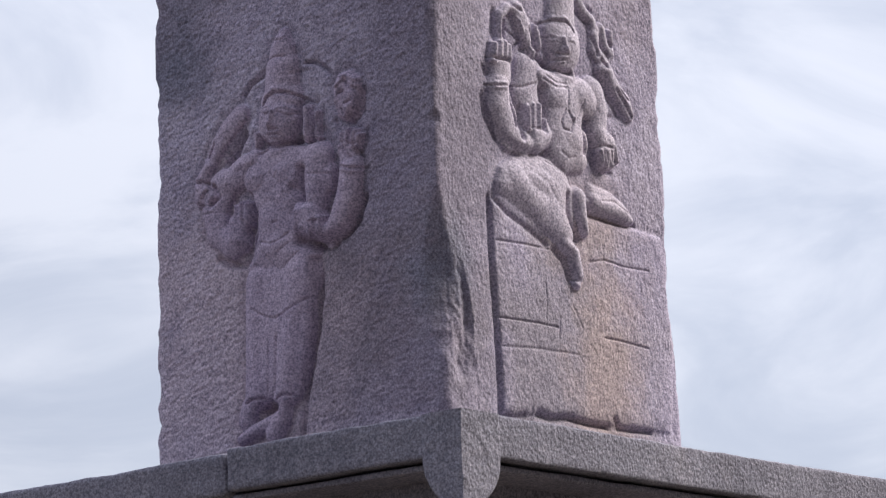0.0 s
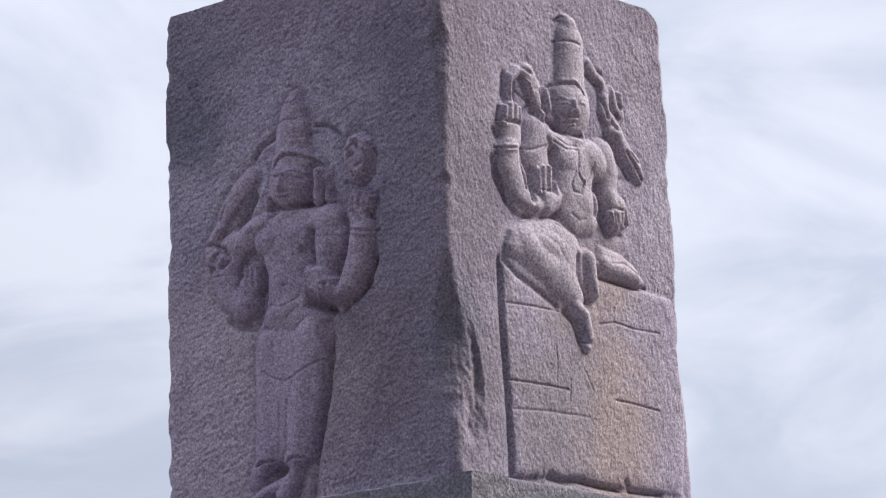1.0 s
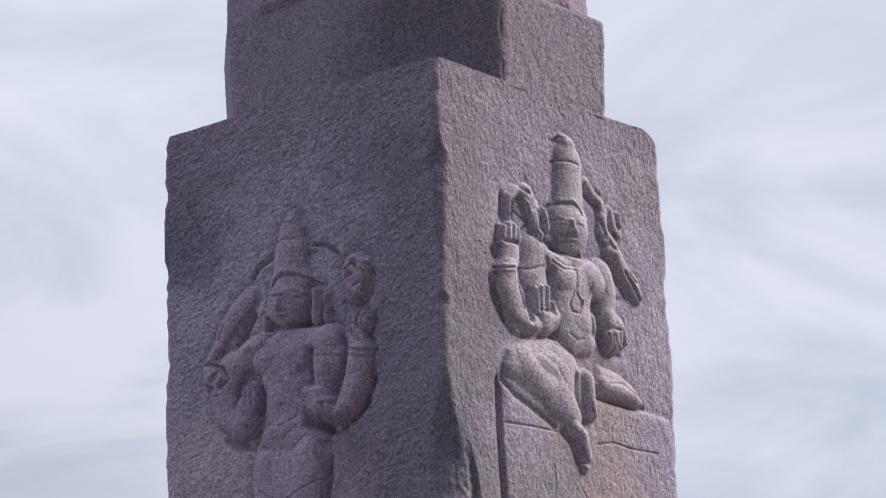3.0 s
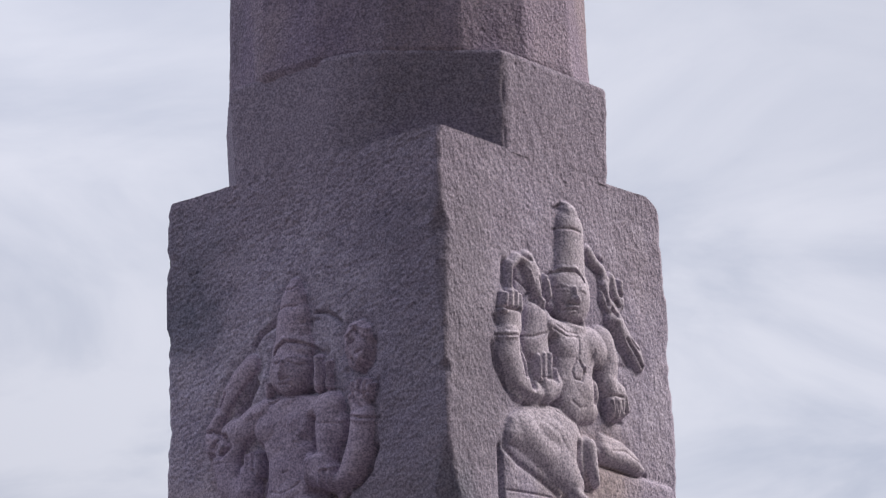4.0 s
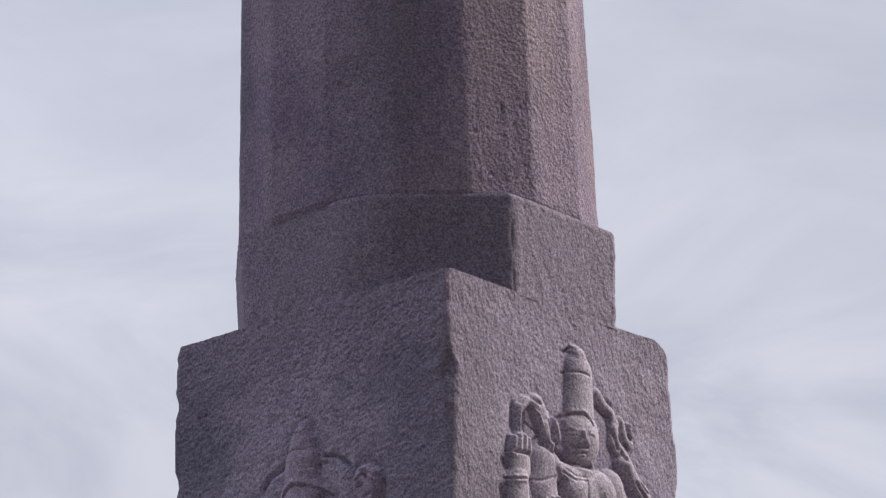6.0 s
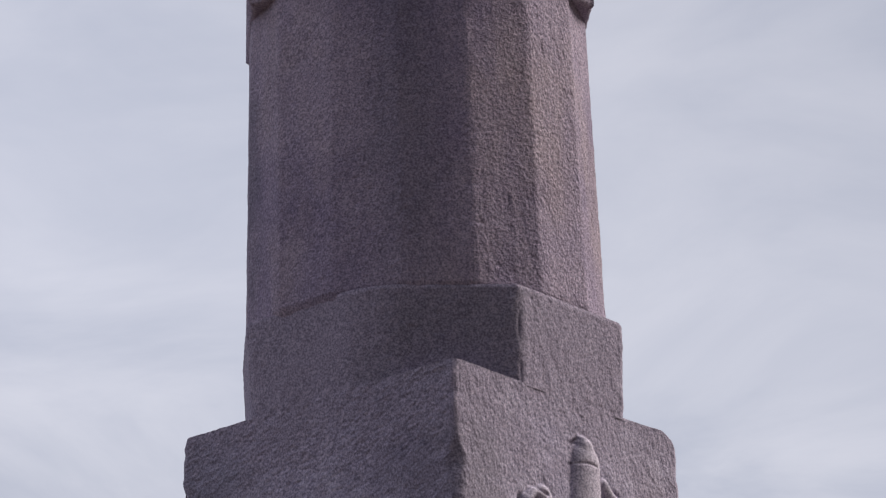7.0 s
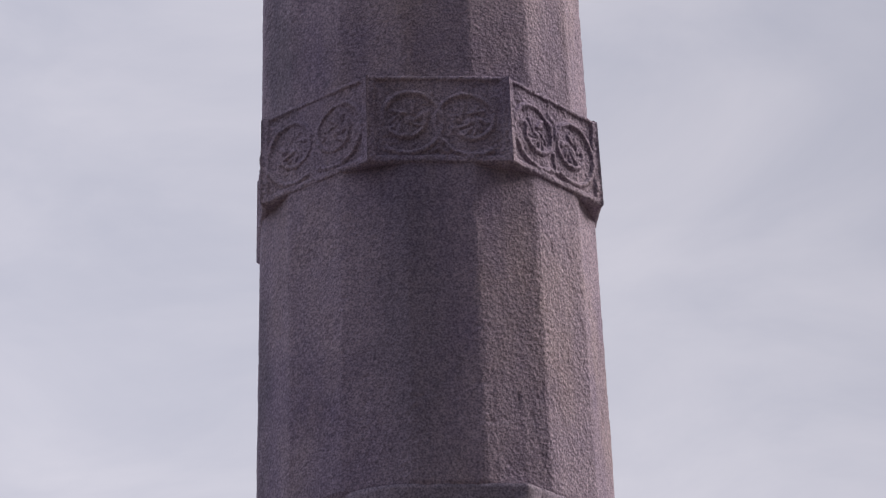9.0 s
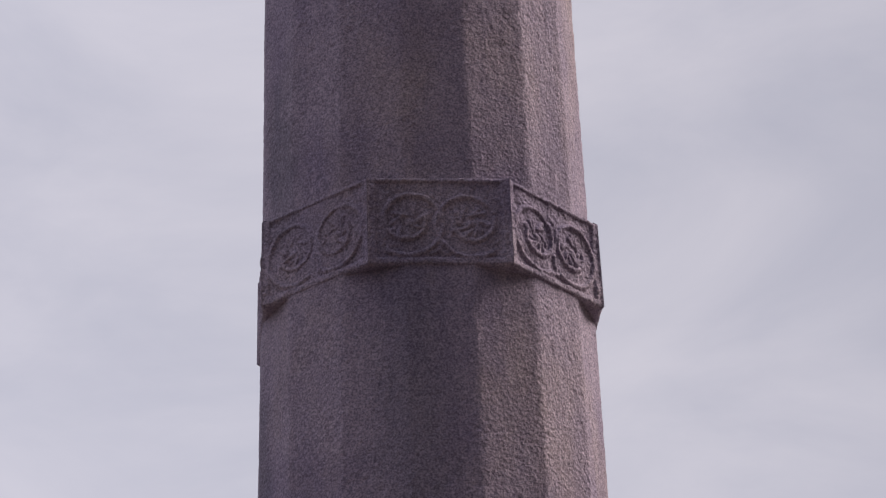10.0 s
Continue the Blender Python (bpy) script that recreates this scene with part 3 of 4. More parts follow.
    c.cut((-11.7, 66.4), (-11.4, 70.0), 0.3, 0.5)
    c.cut((-12.2, 73.5), (-10.5, 68.3), 0.9, 2.18)
    c.cut((-10.5, 68.3), (-10.4, 63.5), 0.9, 2.18)
    c.cut((-10.4, 63.5), (-12.1, 58.9), 0.9, 2.18)
    c.cut((-12.1, 58.9), (-13.9, 57.2), 0.9, 2.18)
    c.cut((-23.8, 60.0), (-20.1, 58.1), 1, 1.61)
    c.cut((-20.1, 58.1), (-15.5, 56.9), 1, 1.61)
    # far arm with the wheel
    c.limb((11.1, 60.0), (15.1, 62.6), 3.1, 3.4, 2.4)
    c.limb((15.1, 62.6), (17.9, 67.3), 3.7, 3.9, 2.4)
    c.limb((17.9, 67.3), (19.3, 74.6), 3.9, 3.6, 2.4)
    c.ridge((17.1, 75.8), (20.6, 74.7), 0.5, 0.35)
    c.ridge((20.6, 74.7), (24.5, 74.6), 0.5, 0.35)
    c.ridge((17.3, 74.4), (20.7, 73.2), 0.5, 0.35)
    c.ridge((20.7, 73.2), (24.6, 73.1), 0.5, 0.35)
    c.cut((17.1, 75.1), (20.8, 74.0), 0.3, 0.4)
    c.cut((20.8, 74.0), (24.6, 73.9), 0.3, 0.4)
    c.cut((15.6, 77.2), (14.8, 71.3), 1, 1.61)
    c.cut((14.8, 71.3), (13.0, 66.1), 1, 1.61)
    c.cut((13.0, 66.1), (11.8, 63.0), 1, 1.61)
    c.cut((12.5, 58.5), (17.0, 59.5), 1.1, 1.72)
    c.cut((17.0, 59.5), (20.6, 62.2), 1.1, 1.72)
    c.cut((20.6, 62.2), (22.5, 67.2), 1.1, 1.72)
    c.limb((18.4, 77.4), (18.2, 80.9), 3.3, 2.8, 2)
    c.limb((17.0, 79.6), (17.8, 83.2), 1.0, 0.9, 2.4)
    c.limb((19.0, 80.5), (19.6, 83.5), 1.0, 0.9, 2.48)
    c.limb((20.9, 80.0), (21.5, 82.9), 1.0, 0.9, 2.4)
    c.limb((22.1, 79.3), (22.8, 81.9), 0.8, 0.7, 2.24)
    c.cut((15.7, 81.5), (17.6, 80.6), 0.5, 0.9)
    c.cut((17.6, 80.6), (18.7, 78.2), 0.5, 0.9)
    c.cut((18.7, 78.2), (20.1, 76.6), 0.5, 0.9)
    c.cut((18.5, 81.0), (20.7, 79.8), 0.4, 0.6)
    c.cut((20.7, 79.8), (22.5, 79.8), 0.4, 0.6)
    c.cut((14.2, 87.2), (15.2, 84.9), 0.6, 0.7)
    c.slab(1.52, 2.6, (14.4, 91.3), (14.2, 95.4), (16.4, 98.2), (20.0, 98.4), (22.7, 95.8), (23.2, 91.5), (22.0, 87.4), (18.8, 85.6), (15.7, 87.3))
    c.ridge((15.7, 90.1), (16.2, 94.8), 0.6, 0.5)
    c.ridge((16.2, 94.8), (18.8, 97.0), 0.6, 0.5)
    c.ridge((18.8, 97.0), (22.3, 95.4), 0.6, 0.5)
    c.ridge((22.3, 95.4), (23.5, 91.3), 0.6, 0.5)
    c.ridge((23.5, 91.3), (22.0, 87.5), 0.6, 0.5)
    c.cut((18.7, 95.7), (19.5, 94.6), 0.4, 0.8)
    c.cut((17.0, 92.9), (18.1, 93.4), 0.4, 0.8)
    c.cut((18.8, 90.3), (20.3, 90.6), 0.4, 0.8)
    c.cut((15.7, 95.6), (15.8, 94.2), 0.4, 0.8)
    c.cut((15.5, 90.4), (15.8, 89.3), 0.4, 0.8)
    c.cut((21.1, 93.7), (21.9, 92.7), 0.4, 0.8)
    c.cut((17.3, 96.4), (17.8, 96.7), 0.4, 0.8)
    c.cut((19.8, 88.2), (20.9, 88.5), 0.4, 0.8)
    c.cut((17.4, 89.1), (18.0, 88.0), 0.4, 0.8)
    c.cut((22.0, 90.5), (22.3, 89.6), 0.4, 0.8)
    c.cut((22.9, 92.2), (22.2, 88.3), 1.1, 1.84)
    c.cut((22.2, 88.3), (19.1, 86.3), 1.1, 1.84)
    c.ridge((20.4, 92.6), (22.1, 90.2), 0.4, 0.4)
    # far arm with the shell
    c.limb((-16.1, 94.2), (-19.5, 91.7), 2.9, 2.9, 1.04)
    c.limb((-19.5, 91.7), (-23.0, 88.2), 3.0, 2.5, 1.04)
    c.limb((-23.0, 88.2), (-25.4, 84.4), 2.6, 2.2, 1.04)
    c.cut((-15.3, 89.1), (-18.0, 86.0), 1.5, 3.45)
    c.cut((-18.0, 86.0), (-20.0, 83.3), 1.5, 3.45)
    c.cut((-24.5, 88.4), (-25.9, 85.6), 0.7, 1.38)
    c.limb((-25.8, 83.0), (-28.4, 79.2), 1.8, 2.7, 1.92)
    c.limb((-28.4, 79.2), (-28.8, 75.1), 2.7, 2.0, 1.92)
    c.oval((-26.9, 76.8), 2.1, 2.5, 2.08)
    c.cut((-30.0, 79.7), (-28.1, 79.3), 0.6, 1.2)
    c.cut((-27.4, 79.5), (-25.1, 78.5), 0.45, 1)
    c.cut((-25.1, 78.5), (-25.0, 77.3), 0.45, 1)
    c.cut((-27.5, 75.4), (-25.9, 76.9), 0.4, 0.7)
    c.cut((-23.6, 77.6), (-22.2, 75.0), 1, 1.84)
    c.cut((-22.2, 75.0), (-24.5, 73.4), 1, 1.84)
    c.cut((-29.9, 74.4), (-26.9, 73.3), 0.45, 0.8)
    c.cut((-28.0, 71.4), (-23.5, 71.1), 0.35, 0.3)
    # long garment
    c.slab(2.24, 7, (-13.3, 56.3), (-4.5, 56.2), (6.6, 56.4), (7.4, 48.8), (6.1, 38.2), (3.8, 27.8), (1.8, 22.1), (-5.7, 22.7), (-13.8, 23.3), (-14.9, 30.5), (-14.7, 41.4))
    c.limb((2.7, 52.3), (0.0, 39.2), 5.9, 4.4, 2.72)
    c.limb((0.0, 39.2), (-2.1, 24.0), 4.5, 3.7, 2.72)
    c.limb((-9.6, 51.6), (-10.7, 38.1), 5.2, 4.5, 2.4)
    c.limb((-10.7, 38.1), (-11.6, 24.7), 4.5, 3.8, 2.4)
    c.cut((-11.7, 45.5), (-7.8, 43.2), 0.35, 0.45)
    c.cut((-7.8, 43.2), (-4.2, 42.1), 0.35, 0.45)
    c.cut((-4.2, 42.1), (-1.1, 42.9), 0.35, 0.45)
    c.cut((-1.1, 42.9), (4.0, 44.8), 0.35, 0.45)
    c.cut((4.0, 44.8), (8.5, 46.5), 0.35, 0.45)
    c.cut((-3.6, 38.1), (-4.0, 31.5), 0.5, 0.4)
    c.cut((-4.0, 31.5), (-4.4, 24.5), 0.5, 0.4)
    c.cut((-6.1, 37.2), (-6.7, 25.1), 0.3, 0.3)
    c.cut((-14.3, 34.3), (-15.5, 27.0), 0.35, 0.3)
    c.cut((-14.6, 46.8), (-15.6, 43.5), 0.35, 0.3)
    c.cut((-14.1, 23.2), (-11.4, 23.7), 0.4, 1)
    c.cut((-11.4, 23.7), (-8.7, 23.7), 0.4, 1)
    c.cut((-4.2, 22.9), (-2.4, 23.5), 0.4, 1)
    c.cut((-2.4, 23.5), (0.8, 23.2), 0.4, 1)
    c.cut((7.4, 54.2), (8.4, 46.0), 1.2, 1.84)
    c.cut((8.4, 46.0), (6.8, 38.1), 1.2, 1.84)
    c.cut((6.8, 38.1), (4.8, 30.4), 1.2, 1.84)
    c.cut((4.8, 30.4), (3.1, 22.6), 1.2, 1.84)
    c.cut((3.1, 22.6), (1.9, 14.1), 1.2, 1.84)
    c.cut((7.6, 55.6), (10.1, 49.8), 0.4, 0.4)
    # shins and feet
    c.limb((-3.3, 22.8), (-4.0, 18.2), 3.1, 2.9, 2.24)
    c.limb((-4.0, 18.2), (-5.9, 15.2), 2.9, 3.0, 2.24)
    c.limb((-13.9, 22.3), (-14.9, 19.1), 2.8, 2.8, 1.92)
    c.limb((-6.8, 18.0), (-12.3, 16.4), 1.9, 1.8, 1.92)
    c.limb((-12.3, 16.4), (-16.2, 14.8), 1.8, 1.7, 1.92)
    c.cut((-9.0, 21.2), (-5.0, 21.2), 1.6, 2.4)
    c.cut((-16.3, 19.9), (-16.8, 16.6), 0.6, 0.6)
    c.cut((-16.8, 16.6), (-18.7, 14.1), 0.6, 0.6)


def seated_figure(c):
    """Seated four-armed figure with one leg down."""
    # tall crown
    c.limb((4.1, 114.7), (4.9, 125.6), 5.7, 5.0, 2.52)
    c.limb((4.6, 125.6), (4.6, 129.2), 4.3, 3.0, 2.16)
    c.oval((3.7, 130.6), 2.0, 1.8, 1.56)
    c.cut((-2.0, 124.0), (-0.7, 124.4), 0.35, 0.4)
    c.cut((-0.7, 124.4), (2.7, 124.8), 0.35, 0.4)
    c.cut((2.7, 124.8), (6.5, 124.5), 0.35, 0.4)
    c.cut((-0.3, 129.7), (2.0, 131.1), 0.6, 0.9)
    # head, face, ears
    c.oval((4.2, 111.0), 7.2, 5.2, 2.64)
    c.oval((4.6, 108.8), 6.7, 7.2, 3.24)
    c.limb((3.8, 103.3), (4.7, 100.6), 4.4, 4.9, 2.04)
    c.ridge((-7.5, 109.3), (-4.7, 112.4), 0.8, 0.3)
    c.ridge((-4.7, 112.4), (-0.6, 114.3), 0.8, 0.3)
    c.ridge((-0.6, 114.3), (3.3, 114.6), 0.8, 0.3)
    c.ridge((3.3, 114.6), (6.5, 113.0), 0.8, 0.3)
    c.cut((-6.0, 110.5), (-3.4, 112.6), 0.45, 0.8)
    c.cut((-3.4, 112.6), (0.0, 113.8), 0.45, 0.8)
    c.cut((0.0, 113.8), (3.6, 114.1), 0.45, 0.8)
    c.cut((3.6, 114.1), (5.8, 113.3), 0.45, 0.8)
    c.cut((5.8, 113.3), (6.8, 111.9), 0.45, 0.8)
    c.ridge((2.0, 109.4), (2.6, 106.7), 0.6, 0.7)
    c.swell((2.6, 106.6), 1.8, 1.0, 0.6)
    c.swell((-1.6, 108.3), 2.7, 0.9, 0.22)
    c.swell((5.3, 109.2), 1.8, 0.7, 0.22)
    c.cut((-3.8, 108.2), (-1.8, 107.9), 0.28, 0.25)
    c.cut((-1.8, 107.9), (0.4, 108.2), 0.28, 0.25)
    c.cut((4.2, 108.8), (5.7, 108.8), 0.28, 0.25)
    c.ridge((-3.7, 109.3), (-1.0, 110.0), 0.4, 0.15)
    c.ridge((-1.0, 110.0), (1.6, 109.4), 0.4, 0.15)
    c.ridge((3.8, 109.9), (6.1, 110.5), 0.4, 0.15)
    c.cut((0.7, 105.7), (3.6, 105.8), 0.4, 0.6)
    c.ridge((0.2, 104.4), (3.3, 104.9), 0.45, 0.45)
    c.ridge((0.6, 103.5), (2.9, 103.8), 0.45, 0.45)
    c.cut((-0.1, 103.8), (3.5, 104.5), 0.28, 0.4)
    c.swell((1.8, 102.1), 2.5, 1.1, 0.7)
    c.cut((-6.3, 103.5), (-3.7, 102.7), 0.9, 2)
    c.cut((-3.7, 102.7), (0.2, 101.9), 0.9, 2)
    c.cut((0.2, 101.9), (4.0, 101.7), 0.9, 2)
    c.cut((4.0, 101.7), (6.5, 101.8), 0.9, 2)
    c.limb((-6.0, 110.8), (-5.2, 106.3), 1.1, 1.1, 1.56)
    c.cut((-8.9, 110.3), (-8.2, 107.9), 0.5, 1)
    c.cut((-8.2, 107.9), (-7.7, 105.7), 0.5, 1)
    c.cut((-5.5, 111.5), (-3.4, 112.8), 0.7, 0.9)
    c.limb((-8.2, 105.0), (-6.8, 103.6), 1.4, 1.2, 1.44)
    # trunk, necklace and belt
    c.slab(2.4, 7, (-6.1, 99.2), (-1.1, 101.5), (5.6, 101.4), (11.7, 101.9), (17.2, 100.3), (19.3, 96.1), (18.1, 91.6), (12.1, 91.2), (11.0, 87.5), (11.3, 83.3), (12.4, 80.0), (9.8, 77.4), (1.4, 76.0), (-3.1, 79.5), (-4.1, 84.9), (-4.4, 91.8))
    c.oval((0.7, 94.9), 6.4, 5.4, 2.88)
    c.oval((11.0, 96.3), 6.6, 5.2, 2.94)
    c.oval((5.6, 85.2), 7.3, 6.5, 2.76)
    c.limb((-2.2, 97.8), (-6.5, 99.1), 3.6, 2.5, 2.4)
    c.cut((-4.5, 99.1), (-0.2, 98.0), 0.3, 0.35)
    c.cut((-0.2, 98.0), (3.6, 98.5), 0.3, 0.35)
    c.cut((-5.7, 98.1), (-0.7, 96.8), 0.3, 0.35)
    c.cut((-0.7, 96.8), (4.0, 97.6), 0.3, 0.35)
    c.cut((4.1, 97.1), (3.2, 91.3), 0.3, 0.3)
    c.cut((2.7, 92.0), (0.6, 88.8), 0.35, 0.5)
    c.cut((0.6, 88.8), (1.4, 86.8), 0.35, 0.5)
    c.cut((1.4, 86.8), (3.8, 86.7), 0.35, 0.5)
    c.cut((3.7, 91.5), (5.3, 89.2), 0.35, 0.5)
    c.cut((5.3, 89.2), (4.1, 87.0), 0.35, 0.5)
    c.oval((5.3, 90.2), 1.3, 1.3, 3.12)
    c.cut((9.7, 95.4), (8.3, 92.3), 0.3, 0.35)
    c.cut((8.3, 92.3), (6.6, 89.9), 0.3, 0.35)
    c.cut((0.4, 81.1), (3.2, 79.9), 0.4, 0.22)
    c.cut((3.2, 79.9), (5.4, 80.6), 0.4, 0.22)
    c.cut((-5.9, 80.3), (-2.3, 78.3), 0.35, 0.5)
    c.cut((-2.3, 78.3), (2.4, 76.6), 0.35, 0.5)
    c.cut((-5.4, 79.2), (-1.2, 77.5), 0.35, 0.5)
    c.cut((-1.2, 77.5), (2.4, 76.1), 0.35, 0.5)
    c.cut((-4.9, 78.0), (-0.1, 76.7), 0.35, 0.5)
    c.cut((-0.1, 76.7), (2.3, 75.6), 0.35, 0.5)
    c.cut((-5.9, 85.8), (-5.1, 91.5), 1.3, 1.6)
    c.cut((-5.1, 91.5), (-5.7, 95.6), 1.3, 1.6)
    c.cut((11.0, 90.9), (9.8, 87.2), 1, 1.4)
    c.cut((9.8, 87.2), (9.9, 82.9), 1, 1.4)
    # raised palm and the arm behind it
    c.limb((-9.2, 99.4), (-10.5, 93.5), 5.3, 5.1, 1.92)
    c.limb((-10.5, 93.5), (-9.3, 88.2), 5.5, 5.2, 1.92)
    c.cut((-17.3, 94.5), (-13.4, 94.6), 0.35, 0.35)
    c.cut((-13.4, 94.6), (-8.1, 96.5), 0.35, 0.35)
    c.slab(2.64, 3, (-11.5, 85.2), (-8.3, 87.6), (-3.9, 87.9), (-1.9, 85.2), (-3.5, 81.5), (-7.6, 79.0), (-11.5, 79.4))
    c.limb((-11.5, 85.0), (-11.8, 89.9), 1.2, 1.0, 2.76)
    c.limb((-9.7, 85.3), (-9.8, 90.8), 1.1, 1.0, 2.76)
    c.limb((-8.0, 85.6), (-7.5, 91.2), 1.1, 1.0, 2.76)
    c.limb((-6.2, 85.9), (-5.8, 91.0), 1.1, 1.0, 2.76)
    c.limb((-5.0, 85.2), (-4.8, 88.1), 1.2, 1.0, 2.64)
    c.cut((-13.2, 85.4), (-13.3, 89.8), 0.3, 0.7)
    c.cut((-11.4, 85.7), (-11.3, 90.1), 0.3, 0.7)
    c.cut((-9.7, 86.0), (-9.4, 90.5), 0.3, 0.7)
    c.cut((-13.4, 84.2), (-10.8, 85.3), 0.4, 0.5)
    c.cut((-10.8, 85.3), (-8.2, 85.2), 0.4, 0.5)
    c.cut((-13.7, 89.4), (-14.6, 85.8), 1, 1.4)
    c.cut((-14.6, 85.8), (-13.9, 82.4), 1, 1.4)
    # outer arm with the shell
    c.limb((-20.8, 93.7), (-20.5, 88.9), 4.1, 4.7, 2.16)
    c.limb((-20.5, 88.9), (-17.3, 83.3), 4.7, 5.0, 2.16)
    c.limb((-17.3, 83.3), (-12.1, 81.0), 4.0, 3.4, 2.16)
    c.limb((-12.1, 81.0), (-8.8, 81.6), 2.6, 1.8, 2.16)
    c.ridge((-25.6, 93.7), (-23.3, 93.8), 0.5, 0.3)
    c.ridge((-23.3, 93.8), (-19.8, 94.3), 0.5, 0.3)
    c.ridge((-25.7, 92.6), (-23.3, 92.7), 0.5, 0.3)
    c.ridge((-23.3, 92.7), (-19.9, 93.2), 0.5, 0.3)
    c.cut((-25.9, 93.1), (-23.3, 93.1), 0.3, 0.4)
    c.cut((-23.3, 93.1), (-19.7, 93.7), 0.3, 0.4)
    c.cut((-27.0, 90.5), (-25.6, 85.3), 1.1, 0.75)
    c.cut((-25.6, 85.3), (-21.9, 81.2), 1.1, 0.75)
    c.cut((-21.9, 81.2), (-15.7, 79.1), 1.1, 0.75)
    c.cut((-15.7, 79.1), (-10.3, 78.9), 1.1, 0.75)
    c.cut((-17.8, 93.4), (-17.6, 89.3), 0.8, 1.2)
    c.cut((-17.6, 89.3), (-16.2, 84.7), 0.8, 1.2)
    c.limb((-19.9, 96.6), (-19.7, 99.4), 4.0, 3.8, 1.8)
    c.limb((-23.1, 99.5), (-22.4, 103.5), 1.2, 1.0, 2.04)
    c.limb((-21.1, 100.3), (-20.4, 104.4), 1.2, 1.0, 2.04)
    c.limb((-19.2, 100.7), (-18.7, 104.6), 1.2, 1.0, 2.04)
    c.limb((-17.5, 100.6), (-17.3, 104.1), 1.2, 1.0, 2.04)
    c.cut((-24.3, 100.0), (-23.9, 103.7), 0.3, 0.6)
    c.cut((-22.4, 100.4), (-21.9, 103.8), 0.3, 0.6)
    c.cut((-24.3, 100.1), (-21.3, 100.1), 0.5, 1.2)
    c.cut((-21.3, 100.1), (-18.3, 100.4), 0.5, 1.2)
    c.cut((-26.1, 97.5), (-24.5, 95.7), 1, 0.7)
    c.limb((-19.2, 105.8), (-19.0, 111.4), 1.4, 1.6, 1.44)
    c.limb((-19.0, 111.4), (-16.5, 113.9), 1.2, 1.2, 1.44)
    c.limb((-16.5, 113.9), (-12.4, 113.9), 1.1, 1.7, 1.44)
    c.limb((-12.4, 113.9), (-10.9, 111.0), 2.6, 3.3, 1.44)
    c.limb((-10.9, 111.0), (-9.4, 107.1), 3.2, 2.2, 1.44)
    c.cut((-18.0, 110.1), (-18.4, 106.5), 1, 2.6)
    c.cut((-21.0, 111.7), (-21.8, 106.7), 1.3, 0.75)
    c.cut((-16.9, 108.6), (-14.0, 107.4), 0.35, 0.5)
    c.cut((-14.0, 107.4), (-11.9, 106.4), 0.35, 0.5)
    c.cut((-12.2, 106.2), (-14.9, 104.0), 0.4, 0.6)
    c.cut((-14.9, 114.8), (-12.3, 113.9), 0.5, 0.8)
    c.ridge((-14.8, 112.8), (-12.8, 111.1), 0.3, 0.3)
    c.ridge((-12.8, 111.1), (-11.4, 108.6), 0.3, 0.3)
    c.cut((-11.2, 104.2), (-8.1, 102.6), 0.7, 0.9)
    # lowered arm and open hand
    c.limb((15.7, 98.6), (17.4, 94.4), 4.5, 4.3, 2.4)
    c.limb((17.4, 94.4), (16.6, 90.0), 3.9, 3.8, 2.4)
    c.slab(2.64, 3.2, (16.6, 89.2), (19.8, 90.5), (22.6, 88.8), (23.6, 86.1), (22.0, 81.6), (18.9, 80.1), (16.4, 81.3), (15.5, 84.7))
    c.limb((16.5, 88.5), (18.2, 84.5), 3.8, 3.4, 2.64)
    c.limb((15.9, 83.9), (16.8, 80.3), 1.1, 1.0, 2.82)
    c.limb((17.7, 84.5), (18.7, 80.1), 1.1, 1.0, 2.82)
    c.limb((19.8, 84.8), (20.4, 80.6), 1.1, 1.0, 2.82)
    c.limb((21.5, 86.0), (22.3, 82.1), 1.1, 1.0, 2.82)
    c.cut((15.8, 83.4), (16.9, 79.9), 0.32, 0.7)
    c.cut((17.9, 83.8), (18.8, 80.0), 0.32, 0.7)
    c.cut((19.8, 84.4), (20.3, 81.6), 0.32, 0.7)
    c.cut((14.0, 84.4), (17.1, 85.4), 0.4, 0.6)
    c.cut((17.1, 85.4), (20.0, 85.3), 0.4, 0.6)
    c.cut((12.8, 82.9), (15.5, 80.5), 0.9, 0.75)
    c.cut((15.5, 80.5), (19.3, 79.6), 0.9, 0.75)
    c.cut((19.3, 79.6), (22.3, 79.8), 0.9, 0.75)
    # flame, wheel and flower stalk
    c.limb((11.9, 121.4), (13.7, 119.3), 1.7, 1.9, 1.08)
    c.limb((13.7, 119.3), (16.8, 117.6), 1.7, 1.5, 1.08)
    c.limb((16.8, 117.6), (18.2, 115.0), 1.8, 1.8, 1.08)
    c.cut((9.9, 119.1), (13.0, 117.7), 0.6, 0.6)
    c.cut((13.0, 117.7), (16.1, 116.3), 0.6, 0.6)
    c.cut((15.2, 120.6), (17.5, 120.1), 0.6, 0.8)
    c.limb((17.7, 113.9), (17.8, 110.3), 2.0, 2.5, 1.32)
    c.limb((17.8, 110.3), (20.4, 107.2), 2.4, 2.2, 1.32)
    c.limb((20.8, 116.3), (21.6, 113.1), 1.4, 1.6, 1.2)
    c.limb((21.6, 113.1), (22.9, 109.7), 1.6, 1.9, 1.2)
    c.limb((24.3, 115.8), (24.3, 110.0), 0.9, 1.3, 1.2)
    c.cut((23.3, 113.0), (24.3, 112.2), 0.6, 1.5)
    c.cut((21.9, 110.4), (22.7, 109.4), 0.6, 1.5)
    c.cut((19.2, 111.9), (20.5, 110.7), 0.5, 1.2)
    c.cut((19.8, 108.0), (21.3, 106.5), 0.6, 1.4)
